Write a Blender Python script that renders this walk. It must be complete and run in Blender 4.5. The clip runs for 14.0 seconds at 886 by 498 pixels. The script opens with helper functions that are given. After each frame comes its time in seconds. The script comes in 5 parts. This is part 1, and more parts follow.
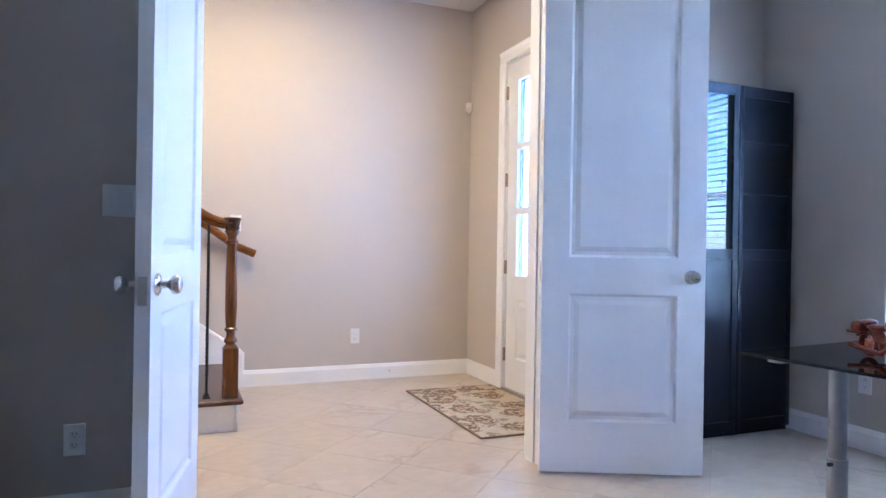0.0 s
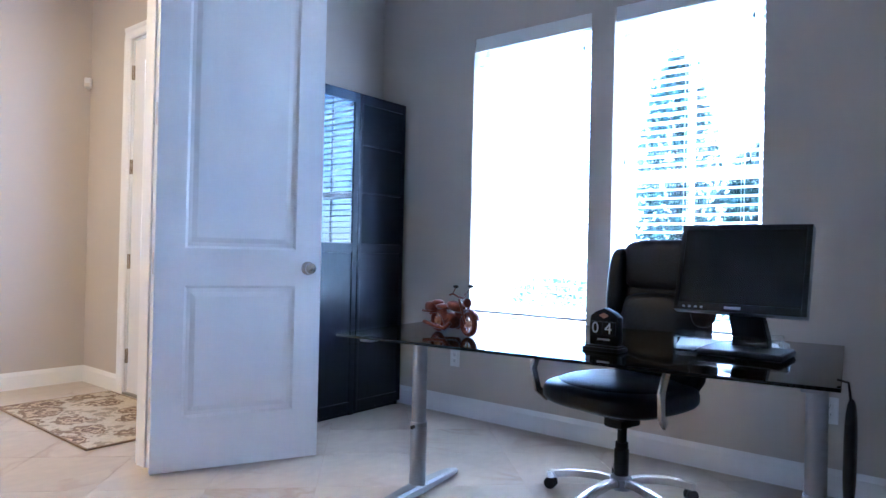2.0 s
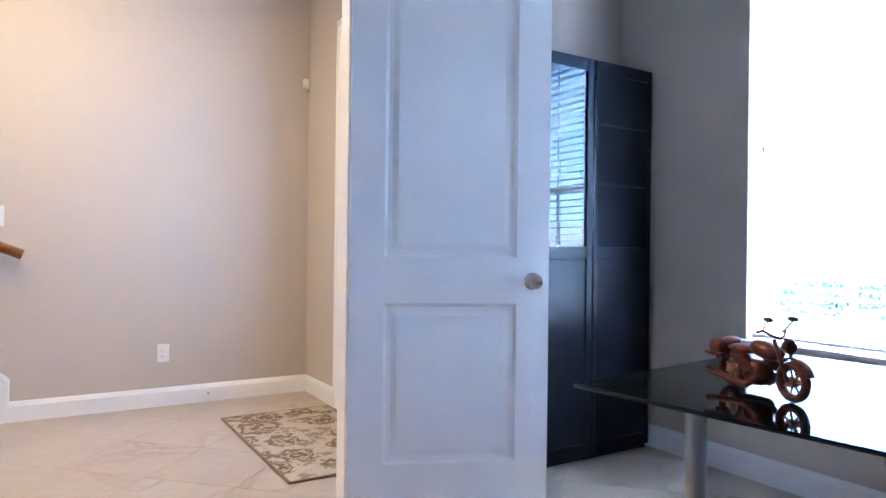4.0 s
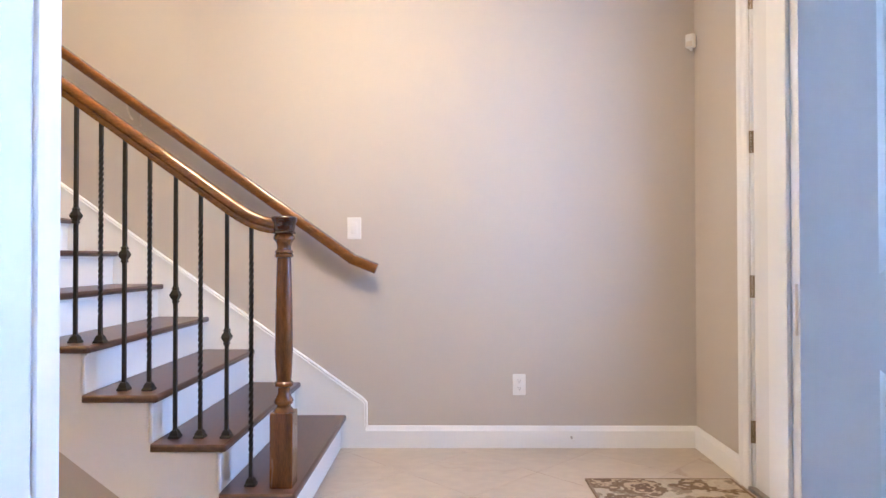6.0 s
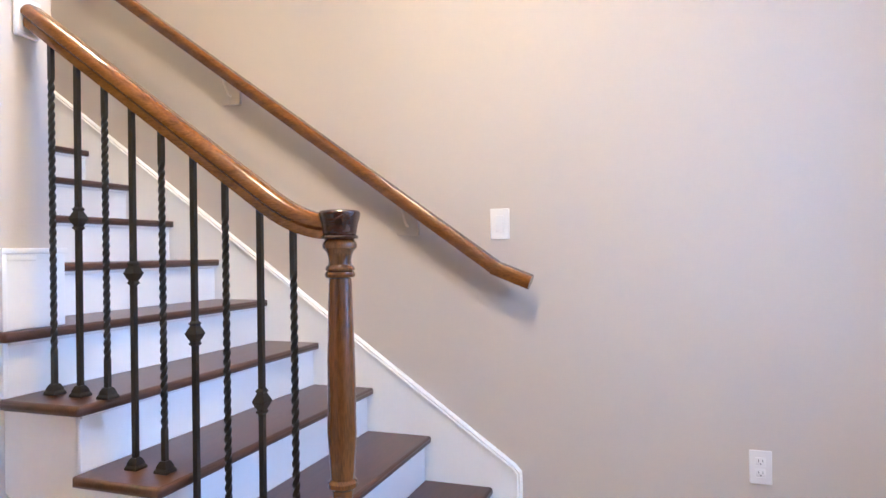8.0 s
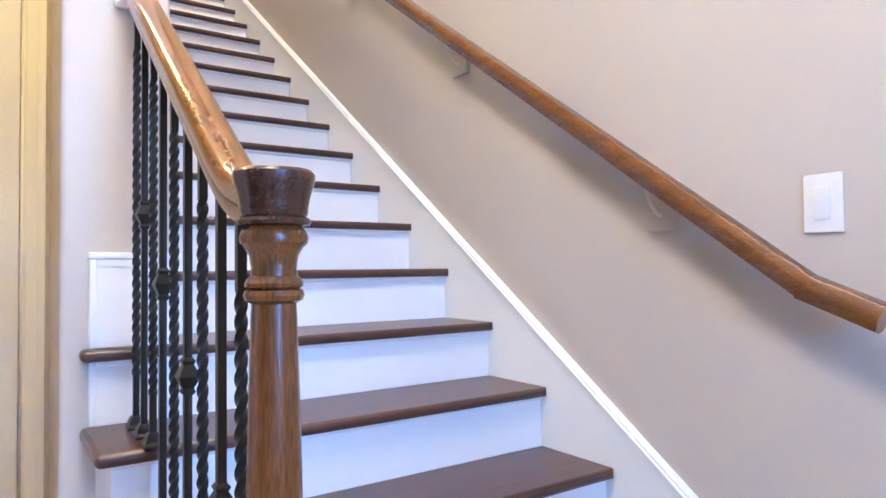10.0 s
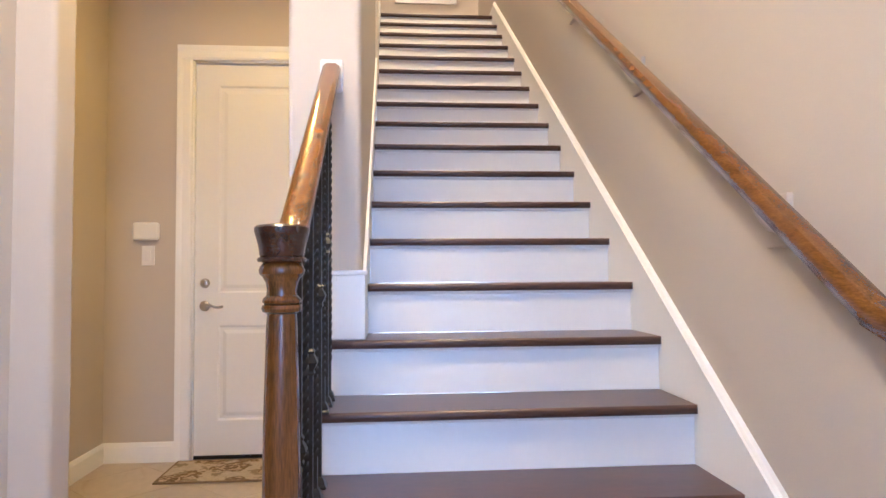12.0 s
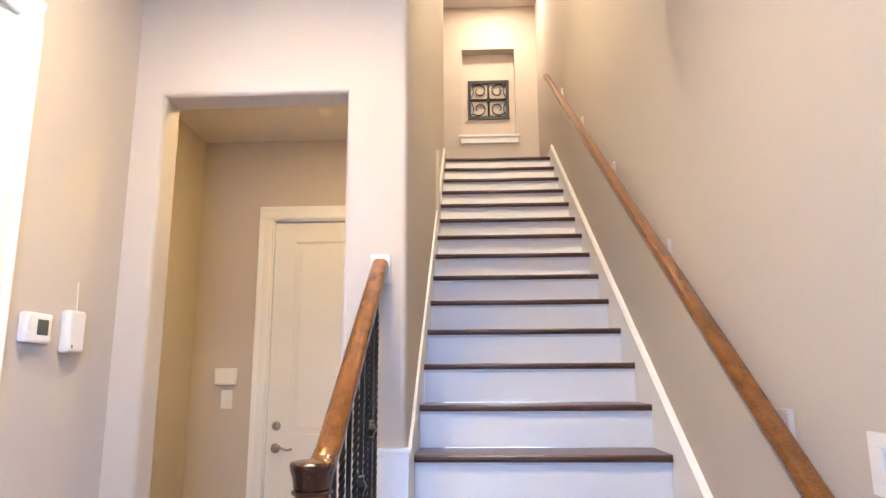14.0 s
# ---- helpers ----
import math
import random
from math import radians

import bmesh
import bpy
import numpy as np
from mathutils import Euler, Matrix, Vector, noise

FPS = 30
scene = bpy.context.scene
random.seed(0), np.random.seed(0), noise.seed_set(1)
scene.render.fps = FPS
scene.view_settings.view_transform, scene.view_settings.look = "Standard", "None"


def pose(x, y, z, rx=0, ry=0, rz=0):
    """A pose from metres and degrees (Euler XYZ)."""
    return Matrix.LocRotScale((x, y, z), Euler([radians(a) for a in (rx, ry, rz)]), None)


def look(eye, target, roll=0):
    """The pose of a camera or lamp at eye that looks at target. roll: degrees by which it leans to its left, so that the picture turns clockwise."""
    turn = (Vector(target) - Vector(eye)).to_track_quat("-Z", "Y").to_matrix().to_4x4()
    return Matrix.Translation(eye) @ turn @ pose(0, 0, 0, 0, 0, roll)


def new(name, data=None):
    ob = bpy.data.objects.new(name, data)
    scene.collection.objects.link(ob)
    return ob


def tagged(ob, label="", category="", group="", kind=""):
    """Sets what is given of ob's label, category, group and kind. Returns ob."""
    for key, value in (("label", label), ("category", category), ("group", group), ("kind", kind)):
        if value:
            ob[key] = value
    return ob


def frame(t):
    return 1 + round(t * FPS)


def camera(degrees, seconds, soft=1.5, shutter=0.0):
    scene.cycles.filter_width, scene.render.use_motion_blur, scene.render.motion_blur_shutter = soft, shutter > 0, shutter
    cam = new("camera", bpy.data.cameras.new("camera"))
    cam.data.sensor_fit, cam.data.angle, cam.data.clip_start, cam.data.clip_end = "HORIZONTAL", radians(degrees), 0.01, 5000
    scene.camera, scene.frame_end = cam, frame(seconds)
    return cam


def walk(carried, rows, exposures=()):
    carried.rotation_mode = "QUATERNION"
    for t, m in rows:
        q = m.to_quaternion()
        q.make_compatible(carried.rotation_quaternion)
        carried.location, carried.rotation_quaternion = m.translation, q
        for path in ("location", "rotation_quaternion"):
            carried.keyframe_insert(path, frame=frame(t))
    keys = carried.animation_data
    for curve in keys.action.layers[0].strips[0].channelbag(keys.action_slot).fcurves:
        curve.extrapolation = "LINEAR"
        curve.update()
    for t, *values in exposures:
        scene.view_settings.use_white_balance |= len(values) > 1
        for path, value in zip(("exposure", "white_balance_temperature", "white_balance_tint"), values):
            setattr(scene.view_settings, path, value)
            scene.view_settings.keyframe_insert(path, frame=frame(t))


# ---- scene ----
cam = camera(68.3, 14.0)
PATH = [
    (0, (-2.275, -5.016, 1.042), (-1.521, -3.163, 1.041), 0.9),
    (0.5, (-2.234, -5.069, 1.038), (-1.129, -3.403, 1.037), 1.4),
    (1, (-2.175, -5.119, 1.038), (-0.84, -3.63, 1.045), 1.4),
    (1.5, (-2.165, -5.147, 1.025), (-0.699, -3.787, 1.038), 1.4),
    (2, (-2.143, -5.165, 1.012), (-0.585, -3.91, 1.027), 1.3),
    (2.5, (-2.05, -5.108, 1.008), (-0.459, -3.897, 1.02), 1.3),
    (3, (-1.898, -4.984, 1.014), (-0.4, -3.659, 1.022), 1.0),
    (3.5, (-1.787, -4.804, 1.015), (-0.506, -3.267, 1.025), 1.0),
    (4, (-1.667, -4.584, 1.044), (-0.615, -2.883, 1.045), 0.7),
    (4.2, (-1.645, -4.503, 1.055), (-0.677, -2.753, 1.049), 0.9),
    (6.3, (-1.297, -3.439, 1.044), (-1.406, -1.442, 1.061), -0.3),
    (6.5, (-1.259, -3.325, 1.076), (-1.407, -1.331, 1.077), -0.4),
    (7, (-1.234, -3.012, 1.1), (-1.514, -1.032, 1.094), -0.3),
    (7.2, (-1.265, -2.916, 1.103), (-1.593, -0.943, 1.096), -0.4),
    (9.5, (-1.242, -1.616, 1.09), (-2.692, -0.239, 1.144), -0.7),
    (10, (-1.232, -1.395, 1.082), (-2.875, -0.256, 1.14), -0.6),
    (10.5, (-1.183, -1.188, 1.082), (-2.99, -0.334, 1.148), -0.6),
    (11, (-1.062, -1.03, 1.064), (-2.998, -0.534, 1.142), -0.7),
    (11.5, (-0.938, -0.969, 1.058), (-2.914, -0.67, 1.141), -0.7),
    (12, (-0.793, -0.921, 1.108), (-2.786, -0.763, 1.19), -0.4),
    (12.5, (-0.719, -0.834, 1.2), (-2.715, -0.761, 1.312), -0.6),
    (13, (-0.639, -0.787, 1.273), (-2.631, -0.791, 1.452), -0.6),
    (13.5, (-0.593, -0.773, 1.334), (-2.572, -0.839, 1.61), -0.5),
    (14, (-0.554, -0.777, 1.371), (-2.514, -0.862, 1.76), -0.3),
]
walk(cam, [(t, look(e, g, r)) for t, e, g, r in PATH],
     exposures=[(0, 5.18, 4280, 14), (1.5, 5.15, 4200, 13), (4.2, 5.14, 4440, 14), (6.0, 5.14, 4440, 14), (7.2, 5.15, 4420, 14), (9.5, 5.24, 3970, 13), (10.5, 5.2, 3980, 14), (11, 5.05, 4250, 14), (12, 4.96, 4500, 15), (14, 4.92, 4400, 15)])

# ---- world, sun and lamps ----
world = bpy.data.worlds.new("world")
scene.world = world
world.use_nodes = True
wn = world.node_tree
sky = wn.nodes.new("ShaderNodeTexSky")
sky.sky_type, sky.sun_disc = "NISHITA", False
sky.sun_elevation, sky.sun_rotation = radians(62), radians(105)
wn.links.new(sky.outputs[0], wn.nodes["Background"].inputs[0])
wn.nodes["Background"].inputs[1].default_value = SKY = 0.15

sun = new("sun", bpy.data.lights.new("sun", "SUN"))
sun.data.energy, sun.data.angle, sun.data.color = 4.5, radians(0.5), (1, 0.95, 0.88)
sun.matrix_world = look((16, -4.5, 31), (0, 0, 0))


def lamp(name, place, target, size, power, colour):
    ob = new(name, bpy.data.lights.new(name, "AREA"))
    ob.data.shape, ob.data.size, ob.data.energy, ob.data.color = "DISK", size, power, colour
    ob.matrix_world = look(place, target)
    return ob


WARM = (1.0, 0.62, 0.26)
lamp("foyer_light", (-1.85, -1.35, 3.03), (-1.85, -1.351, 0), 0.56, 0.62, (1.0, 0.62, 0.14))
lamp("stair_light", (-3.5, -0.5, 5.60), (-3.5, -0.501, 0), 0.25, 4.6, (1.0, 0.67, 0.27))
lamp("landing_light", (-6.9, -0.5, 5.60), (-6.9, -0.501, 0), 0.25, 1.0, WARM)
# fill lamp added behind the door glass to brighten foyer and risers
glow = lamp("front_door_fill", (0.115, -0.875, 1.58), (-1, -0.875, 1.58), 0.8, 2.15, (0.74, 0.86, 1.0))
glow.data.shape, glow.data.size, glow.data.size_y = "RECTANGLE", 0.72, 1.46
lamp("hall_light", (-3.75, -1.55, 3.02), (-3.75, -1.551, 0), 0.14, 0.8, (1.0, 0.53, 0.06))


# ---- materials ----
def shift(nt, source, target):
    """Moves a texture by a chance amount for each object, so that no two pieces look alike."""
    info = nt.nodes.new("ShaderNodeObjectInfo")
    mad = nt.nodes.new("ShaderNodeVectorMath")
    mad.operation = "MULTIPLY_ADD"
    mad.inputs[1].default_value = (37.0, 53.0, 71.0)
    nt.links.new(info.outputs["Random"], mad.inputs[0])
    nt.links.new(source, mad.inputs[2])
    nt.links.new(mad.outputs[0], target)


def material(name, colour, rough=0.5, metal=0.0, vary=0.06, scale=6.0, fine=90.0, bump=0.05, stretch=(1, 1, 1), coat=0.0, dark=None, spread=0.0):
    """A painted, wooden or metal surface: base colour that varies at two scales, with fine relief."""
    m = bpy.data.materials.new(name)
    m.use_nodes = True
    nt = m.node_tree
    b = nt.nodes["Principled BSDF"]
    co = nt.nodes.new("ShaderNodeTexCoord")
    mp = nt.nodes.new("ShaderNodeMapping")
    mp.inputs["Scale"].default_value = stretch
    nt.links.new(co.outputs["Object"], mp.inputs[0])
    if spread:
        shift(nt, co.outputs["Object"], mp.inputs[0])
    big, small = nt.nodes.new("ShaderNodeTexNoise"), nt.nodes.new("ShaderNodeTexNoise")
    for n, s, d in ((big, scale, 3), (small, fine, 4)):
        n.inputs["Scale"].default_value, n.inputs["Detail"].default_value = s, d
        nt.links.new(mp.outputs[0], n.inputs["Vector"])
    add = nt.nodes.new("ShaderNodeMath")
    add.operation = "ADD"
    nt.links.new(big.outputs[0], add.inputs[0])
    nt.links.new(small.outputs[0], add.inputs[1])
    half = nt.nodes.new("ShaderNodeMapRange")
    half.inputs[1].default_value, half.inputs[2].default_value = 0.65, 1.35
    nt.links.new(add.outputs[0], half.inputs[0])
    mix = nt.nodes.new("ShaderNodeMix")
    mix.data_type = "RGBA"
    low = dark or tuple(max(0.0, c * (1 - 2 * vary)) for c in colour)
    mix.inputs[6].default_value, mix.inputs[7].default_value = (*low, 1), (*colour, 1)
    nt.links.new(half.outputs[0], mix.inputs[0])
    last = mix.outputs[2]
    if spread:
        info = nt.nodes.new("ShaderNodeObjectInfo")
        hsv = nt.nodes.new("ShaderNodeHueSaturation")
        rng = nt.nodes.new("ShaderNodeMapRange")
        rng.inputs[3].default_value, rng.inputs[4].default_value = 1 - spread, 1 + spread
        nt.links.new(info.outputs["Random"], rng.inputs[0])
        nt.links.new(rng.outputs[0], hsv.inputs["Value"])
        nt.links.new(last, hsv.inputs["Color"])
        last = hsv.outputs[0]
    nt.links.new(last, b.inputs["Base Color"])
    rr = nt.nodes.new("ShaderNodeMapRange")
    rr.inputs[3].default_value, rr.inputs[4].default_value = max(0.02, rough * 0.88), min(1, rough * 1.12)
    nt.links.new(big.outputs[0], rr.inputs[0])
    nt.links.new(rr.outputs[0], b.inputs["Roughness"])
    b.inputs["Metallic"].default_value = metal
    b.inputs["Coat Weight"].default_value = coat
    b.inputs["Coat Roughness"].default_value = 0.12
    if bump:
        bp = nt.nodes.new("ShaderNodeBump")
        bp.inputs["Strength"].default_value, bp.inputs["Distance"].default_value = bump, 0.004
        nt.links.new(small.outputs[0], bp.inputs["Height"])
        nt.links.new(bp.outputs[0], b.inputs["Normal"])
    return m


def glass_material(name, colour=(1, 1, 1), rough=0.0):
    m = bpy.data.materials.new(name)
    m.use_nodes = True
    b = m.node_tree.nodes["Principled BSDF"]
    b.inputs["Base Color"].default_value = (*colour, 1)
    b.inputs["Transmission Weight"].default_value, b.inputs["Roughness"].default_value, b.inputs["IOR"].default_value = 1, rough, 1.45
    return m


def glow_material(name, colour, strength):
    m = bpy.data.materials.new(name)
    m.use_nodes = True
    b = m.node_tree.nodes["Principled BSDF"]
    b.inputs["Emission Color"].default_value, b.inputs["Emission Strength"].default_value = (*colour, 1), strength
    return m


def travertine():
    """Honed travertine tile: creamy, clouded, with brownish veins and small pits."""
    m = material("travertine", (0.48, 0.40, 0.305), 0.30, vary=0.10, scale=2.2, fine=14, bump=0.02, stretch=(1, 1.5, 1), spread=0.05)
    nt = m.node_tree
    b = nt.nodes["Principled BSDF"]
    old = b.inputs["Base Color"].links[0].from_socket
    co = nt.nodes.new("ShaderNodeTexCoord")
    mus = nt.nodes.new("ShaderNodeTexNoise")
    mus.inputs["Scale"].default_value, mus.inputs["Detail"].default_value, mus.inputs["Distortion"].default_value = 1.3, 6, 1.6
    shift(nt, co.outputs["Object"], mus.inputs["Vector"])
    ramp = nt.nodes.new("ShaderNodeValToRGB")
    e = ramp.color_ramp.elements
    e[0].position, e[0].color = 0.46, (0, 0, 0, 1)
    e[1].position, e[1].color = 0.5, (1, 1, 1, 1)
    e.new(0.54).color = (0, 0, 0, 1)
    nt.links.new(mus.outputs[0], ramp.inputs[0])
    blot = nt.nodes.new("ShaderNodeTexNoise")
    blot.inputs["Scale"].default_value = 1.1
    shift(nt, co.outputs["Object"], blot.inputs["Vector"])
    cut = nt.nodes.new("ShaderNodeMapRange")
    cut.inputs[1].default_value, cut.inputs[2].default_value, cut.inputs[4].default_value = 0.45, 0.66, 0.75
    nt.links.new(blot.outputs[0], cut.inputs[0])
    mul = nt.nodes.new("ShaderNodeMath")
    mul.operation = "MULTIPLY"
    nt.links.new(ramp.outputs[0], mul.inputs[0])
    nt.links.new(cut.outputs[0], mul.inputs[1])
    mix = nt.nodes.new("ShaderNodeMix")
    mix.data_type = "RGBA"
    mix.inputs[7].default_value = (0.30, 0.20, 0.12, 1)
    nt.links.new(mul.outputs[0], mix.inputs[0])
    nt.links.new(old, mix.inputs[6])
    nt.links.new(mix.outputs[2], b.inputs["Base Color"])
    return m


def rug_weave():
    """Woven floral rug: tan ground with brown and rust blossoms and grey-green leaves."""
    m = material("rug_weave", (0.50, 0.42, 0.30), 0.95, vary=0.15, scale=40, fine=260, bump=0.5)
    nt = m.node_tree
    b = nt.nodes["Principled BSDF"]
    last = b.inputs["Base Color"].links[0].from_socket
    co = nt.nodes.new("ShaderNodeTexCoord")
    warp = nt.nodes.new("ShaderNodeTexNoise")
    warp.inputs["Scale"].default_value = 16
    warp.inputs["Detail"].default_value = 4
    nt.links.new(co.outputs["Object"], warp.inputs["Vector"])
    mixv = nt.nodes.new("ShaderNodeMix")
    mixv.data_type, mixv.inputs[0].default_value = "RGBA", 0.16
    nt.links.new(co.outputs["Object"], mixv.inputs[6])
    nt.links.new(warp.outputs["Color"], mixv.inputs[7])
    for scale, lo, hi, colour in ((11.0, 0.40, 0.34, (0.24, 0.19, 0.12)), (5.6, 0.50, 0.46, (0.15, 0.095, 0.05)), (5.6, 0.38, 0.34, (0.40, 0.31, 0.20)), (5.6, 0.27, 0.24, (0.13, 0.08, 0.045)),
                                  (5.6, 0.15, 0.11, (0.46, 0.34, 0.22))):
        v = nt.nodes.new("ShaderNodeTexVoronoi")
        v.inputs["Scale"].default_value = scale
        nt.links.new(mixv.outputs[2], v.inputs["Vector"])
        r = nt.nodes.new("ShaderNodeMapRange")
        r.inputs[1].default_value, r.inputs[2].default_value = lo, hi
        nt.links.new(v.outputs["Distance"], r.inputs[0])
        mx = nt.nodes.new("ShaderNodeMix")
        mx.data_type = "RGBA"
        mx.inputs[7].default_value = (*colour, 1)
        nt.links.new(r.outputs[0], mx.inputs[0])
        nt.links.new(last, mx.inputs[6])
        last = mx.outputs[2]
    nt.links.new(last, b.inputs["Base Color"])
    return m


WALL = material("wall_paint", (0.535, 0.478, 0.408), 0.75, vary=0.012, scale=1.5, fine=170, bump=0.12)
CEIL = material("ceiling_paint", (0.72, 0.67, 0.61), 0.85, vary=0.012, scale=1.5, fine=150, bump=0.15)
WHITE = material("white_trim_paint", (0.84, 0.83, 0.81), 0.38, vary=0.015, scale=3, fine=60, bump=0.02)
DOORW = material("white_door_paint", (0.76, 0.75, 0.74), 0.42, vary=0.015, scale=3, fine=70, bump=0.03)
TREAD = material("dark_stained_oak", (0.092, 0.042, 0.030), 0.33, vary=0.36, scale=3, fine=30, bump=0.08, stretch=(11, 0.7, 11), coat=0.12)
RAIL = material("stained_oak_rail", (0.23, 0.086, 0.010), 0.2, vary=0.32, scale=4, fine=38, bump=0.05, stretch=(1.2, 8, 8), coat=0.5)
NEWEL = material("stained_oak_post", (0.19, 0.064, 0.009), 0.26, vary=0.36, scale=5, fine=44, bump=0.05, stretch=(8, 8, 0.8), coat=0.55)
CAPW = material("dark_oak_cap", (0.060, 0.019, 0.008), 0.22, vary=0.3, scale=6, fine=50, bump=0.08, stretch=(1, 6, 8), coat=0.4)
IRON = material("black_wrought_iron", (0.012, 0.012, 0.014), 0.38, vary=0.2, fine=120, bump=0.1)
TILE = travertine()
GROUT = material("grout", (0.46, 0.39, 0.30), 0.9, vary=0.08, fine=200, bump=0.2)
NICKEL = material("satin_nickel", (0.58, 0.55, 0.52), 0.26, 1.0, vary=0.05, bump=0.0)
BRASSY = material("hinge_steel", (0.45, 0.42, 0.38), 0.4, 1.0, vary=0.1, bump=0.0)
OLDBRASS = material("aged_brass", (0.42, 0.33, 0.22), 0.45, 0.8, vary=0.25, bump=0.0)
PLASTIC = material("white_plastic", (0.78, 0.76, 0.73), 0.35, vary=0.01, bump=0.0)
GREYPL = material("grey_lcd", (0.10, 0.12, 0.10), 0.25, vary=0.05, bump=0.0)
# blue in the base colour stands in for reflected bluish window light
BLACKWOOD = material("black_brown_veneer", (0.008, 0.009, 0.020), 0.30, vary=0.25, scale=4, fine=40, bump=0.04, stretch=(8, 8, 0.8))
BLACKGLASS = material("black_glass", (0.006, 0.007, 0.008), 0.04, vary=0.1, bump=0.0)
BLACKGLASS.node_tree.nodes["Principled BSDF"].inputs["Specular IOR Level"].default_value = 0.24
SMOKED = material("smoked_mirror_glass", (0.012, 0.016, 0.022), 0.03, vary=0.05, bump=0.0)
# near-black sheet that stands in for the shade inside open shelves
SHELFSHADE = material("shelf_shade_sheet", (0.006, 0.007, 0.013), 0.42, vary=0.2, bump=0.0)
SHELFSHADE.node_tree.nodes["Principled BSDF"].inputs["Specular IOR Level"].default_value = 0.12
STEEL = material("silver_powder_coat", (0.33, 0.34, 0.36), 0.36, 0.7, vary=0.05, fine=200, bump=0.03)
LEATHER = material("black_leather", (0.006, 0.007, 0.014), 0.36, vary=0.2, scale=8, fine=130, bump=0.35)
BLACKPL = material("black_plastic", (0.012, 0.012, 0.013), 0.42, vary=0.1, fine=160, bump=0.08)
SCREEN = material("dark_screen", (0.004, 0.004, 0.006), 0.14, vary=0.05, bump=0.0)
COPPER = material("copper_wire_sculpture", (0.20, 0.055, 0.03), 0.34, 0.55, vary=0.3, scale=30, fine=120, bump=0.3)
BRONZE = material("bright_copper", (0.62, 0.30, 0.16), 0.3, 0.8, vary=0.15, bump=0.1)
PAPER = material("white_print", (0.75, 0.75, 0.75), 0.6, vary=0.02, bump=0.0)
RUG = rug_weave()
RUGEDGE = material("rug_border_binding", (0.26, 0.18, 0.11), 0.95, vary=0.2, scale=60, fine=240, bump=0.4)
BLIND = material("white_blind_slats", (0.82, 0.82, 0.80), 0.45, vary=0.01, bump=0.0)
VINYL = material("white_vinyl", (0.80, 0.81, 0.82), 0.4, vary=0.01, bump=0.0)
# colour put in to lower the outdoor brightness seen through the windows
GLASS = glass_material("dimming_window_glass", (0.56, 0.62, 0.68))
# dark colour only dims the fill lamp as seen through the panes
DOORGLASS = glass_material("dimming_door_glass", (0.125, 0.14, 0.165))
ACRYLIC = glass_material("clear_acrylic", (0.95, 0.98, 1.0), 0.03)
BRICK = material("pale_brick", (0.46, 0.40, 0.37), 0.85, vary=0.15, scale=9, fine=60, bump=0.4)
LAWN = material("lawn", (0.13, 0.16, 0.07), 0.95, vary=0.25, scale=1.5, fine=40, bump=0.6)
PAVE = material("concrete", (0.48, 0.46, 0.43), 0.85, vary=0.08, scale=2, fine=50, bump=0.2)
LEAF = material("leaf_green", (0.035, 0.070, 0.032), 0.55, vary=0.3, scale=3, fine=20, bump=0.1)
BARK = material("bark", (0.12, 0.085, 0.06), 0.9, vary=0.3, scale=8, fine=50, bump=0.6, stretch=(4, 4, 0.8))
BEIGE = material("almond_plate", (0.70, 0.63, 0.54), 0.45, vary=0.02, bump=0.0)


for m in (LEATHER, SCREEN, BLACKPL, BLACKWOOD):
    m.node_tree.nodes["Principled BSDF"].inputs["Specular IOR Level"].default_value = 0.24


# ---- mesh helpers ----
def mesh_of(name, bm, mat, smooth=True):
    bmesh.ops.recalc_face_normals(bm, faces=bm.faces)
    me = bpy.data.meshes.new(name)
    bm.to_mesh(me)
    bm.free()
    me.materials.append(mat)
    if smooth:
        me.shade_smooth()
        me.set_sharp_from_angle(angle=radians(35))
        for p in me.polygons:
            if p.area > 0.004 and min((me.vertices[a].co - me.vertices[b].co).length for a, b in p.edge_keys) > 0.03:
                p.use_smooth = False
    return me


def part(name, bm, mat, parent=None, label="", m=None):
    ob = new(name, mesh_of(name, bm, mat))
    if parent is not None:
        ob.parent = parent
    if m is not None:
        ob.matrix_basis = m
    if label:
        tagged(ob, label)
    return ob


def thing(name, label, category, m=None, group="", kind=""):
    ob = new(name)
    ob.empty_display_size = 0.05
    if m is not None:
        ob.matrix_basis = m
    return tagged(ob, label, category, group, kind)


def setting(name, bm, mat, label="", category=""):
    return tagged(part(name, bm, mat), label, category, "", "structure")


def box(x0, x1, y0, y1, z0, z1, bevel=0.0, segments=2, into=None):
    """A box, with rounded edges where bevel is given; into: a bmesh to add it to."""
    bm = bmesh.new()
    bmesh.ops.create_cube(bm, size=1)
    for v in bm.verts:
        v.co = (x0 + (v.co.x + 0.5) * (x1 - x0), y0 + (v.co.y + 0.5) * (y1 - y0), z0 + (v.co.z + 0.5) * (z1 - z0))
    if bevel:
        bmesh.ops.bevel(bm, geom=bm.edges[:], offset=bevel, segments=segments, affect="EDGES", profile=0.5)
    return merge(into, bm) if into is not None else bm


def merge(into, bm, m=None):
    if m is not None:
        bmesh.ops.transform(bm, matrix=m, verts=bm.verts)
    me = bpy.data.meshes.new("scratch")
    bm.to_mesh(me)
    bm.free()
    into.from_mesh(me)
    bpy.data.meshes.remove(me)
    return into


def boxes(*rows, bevel=0.0):
    bm = bmesh.new()
    for r in rows:
        box(*r, bevel=bevel, into=bm)
    return bm


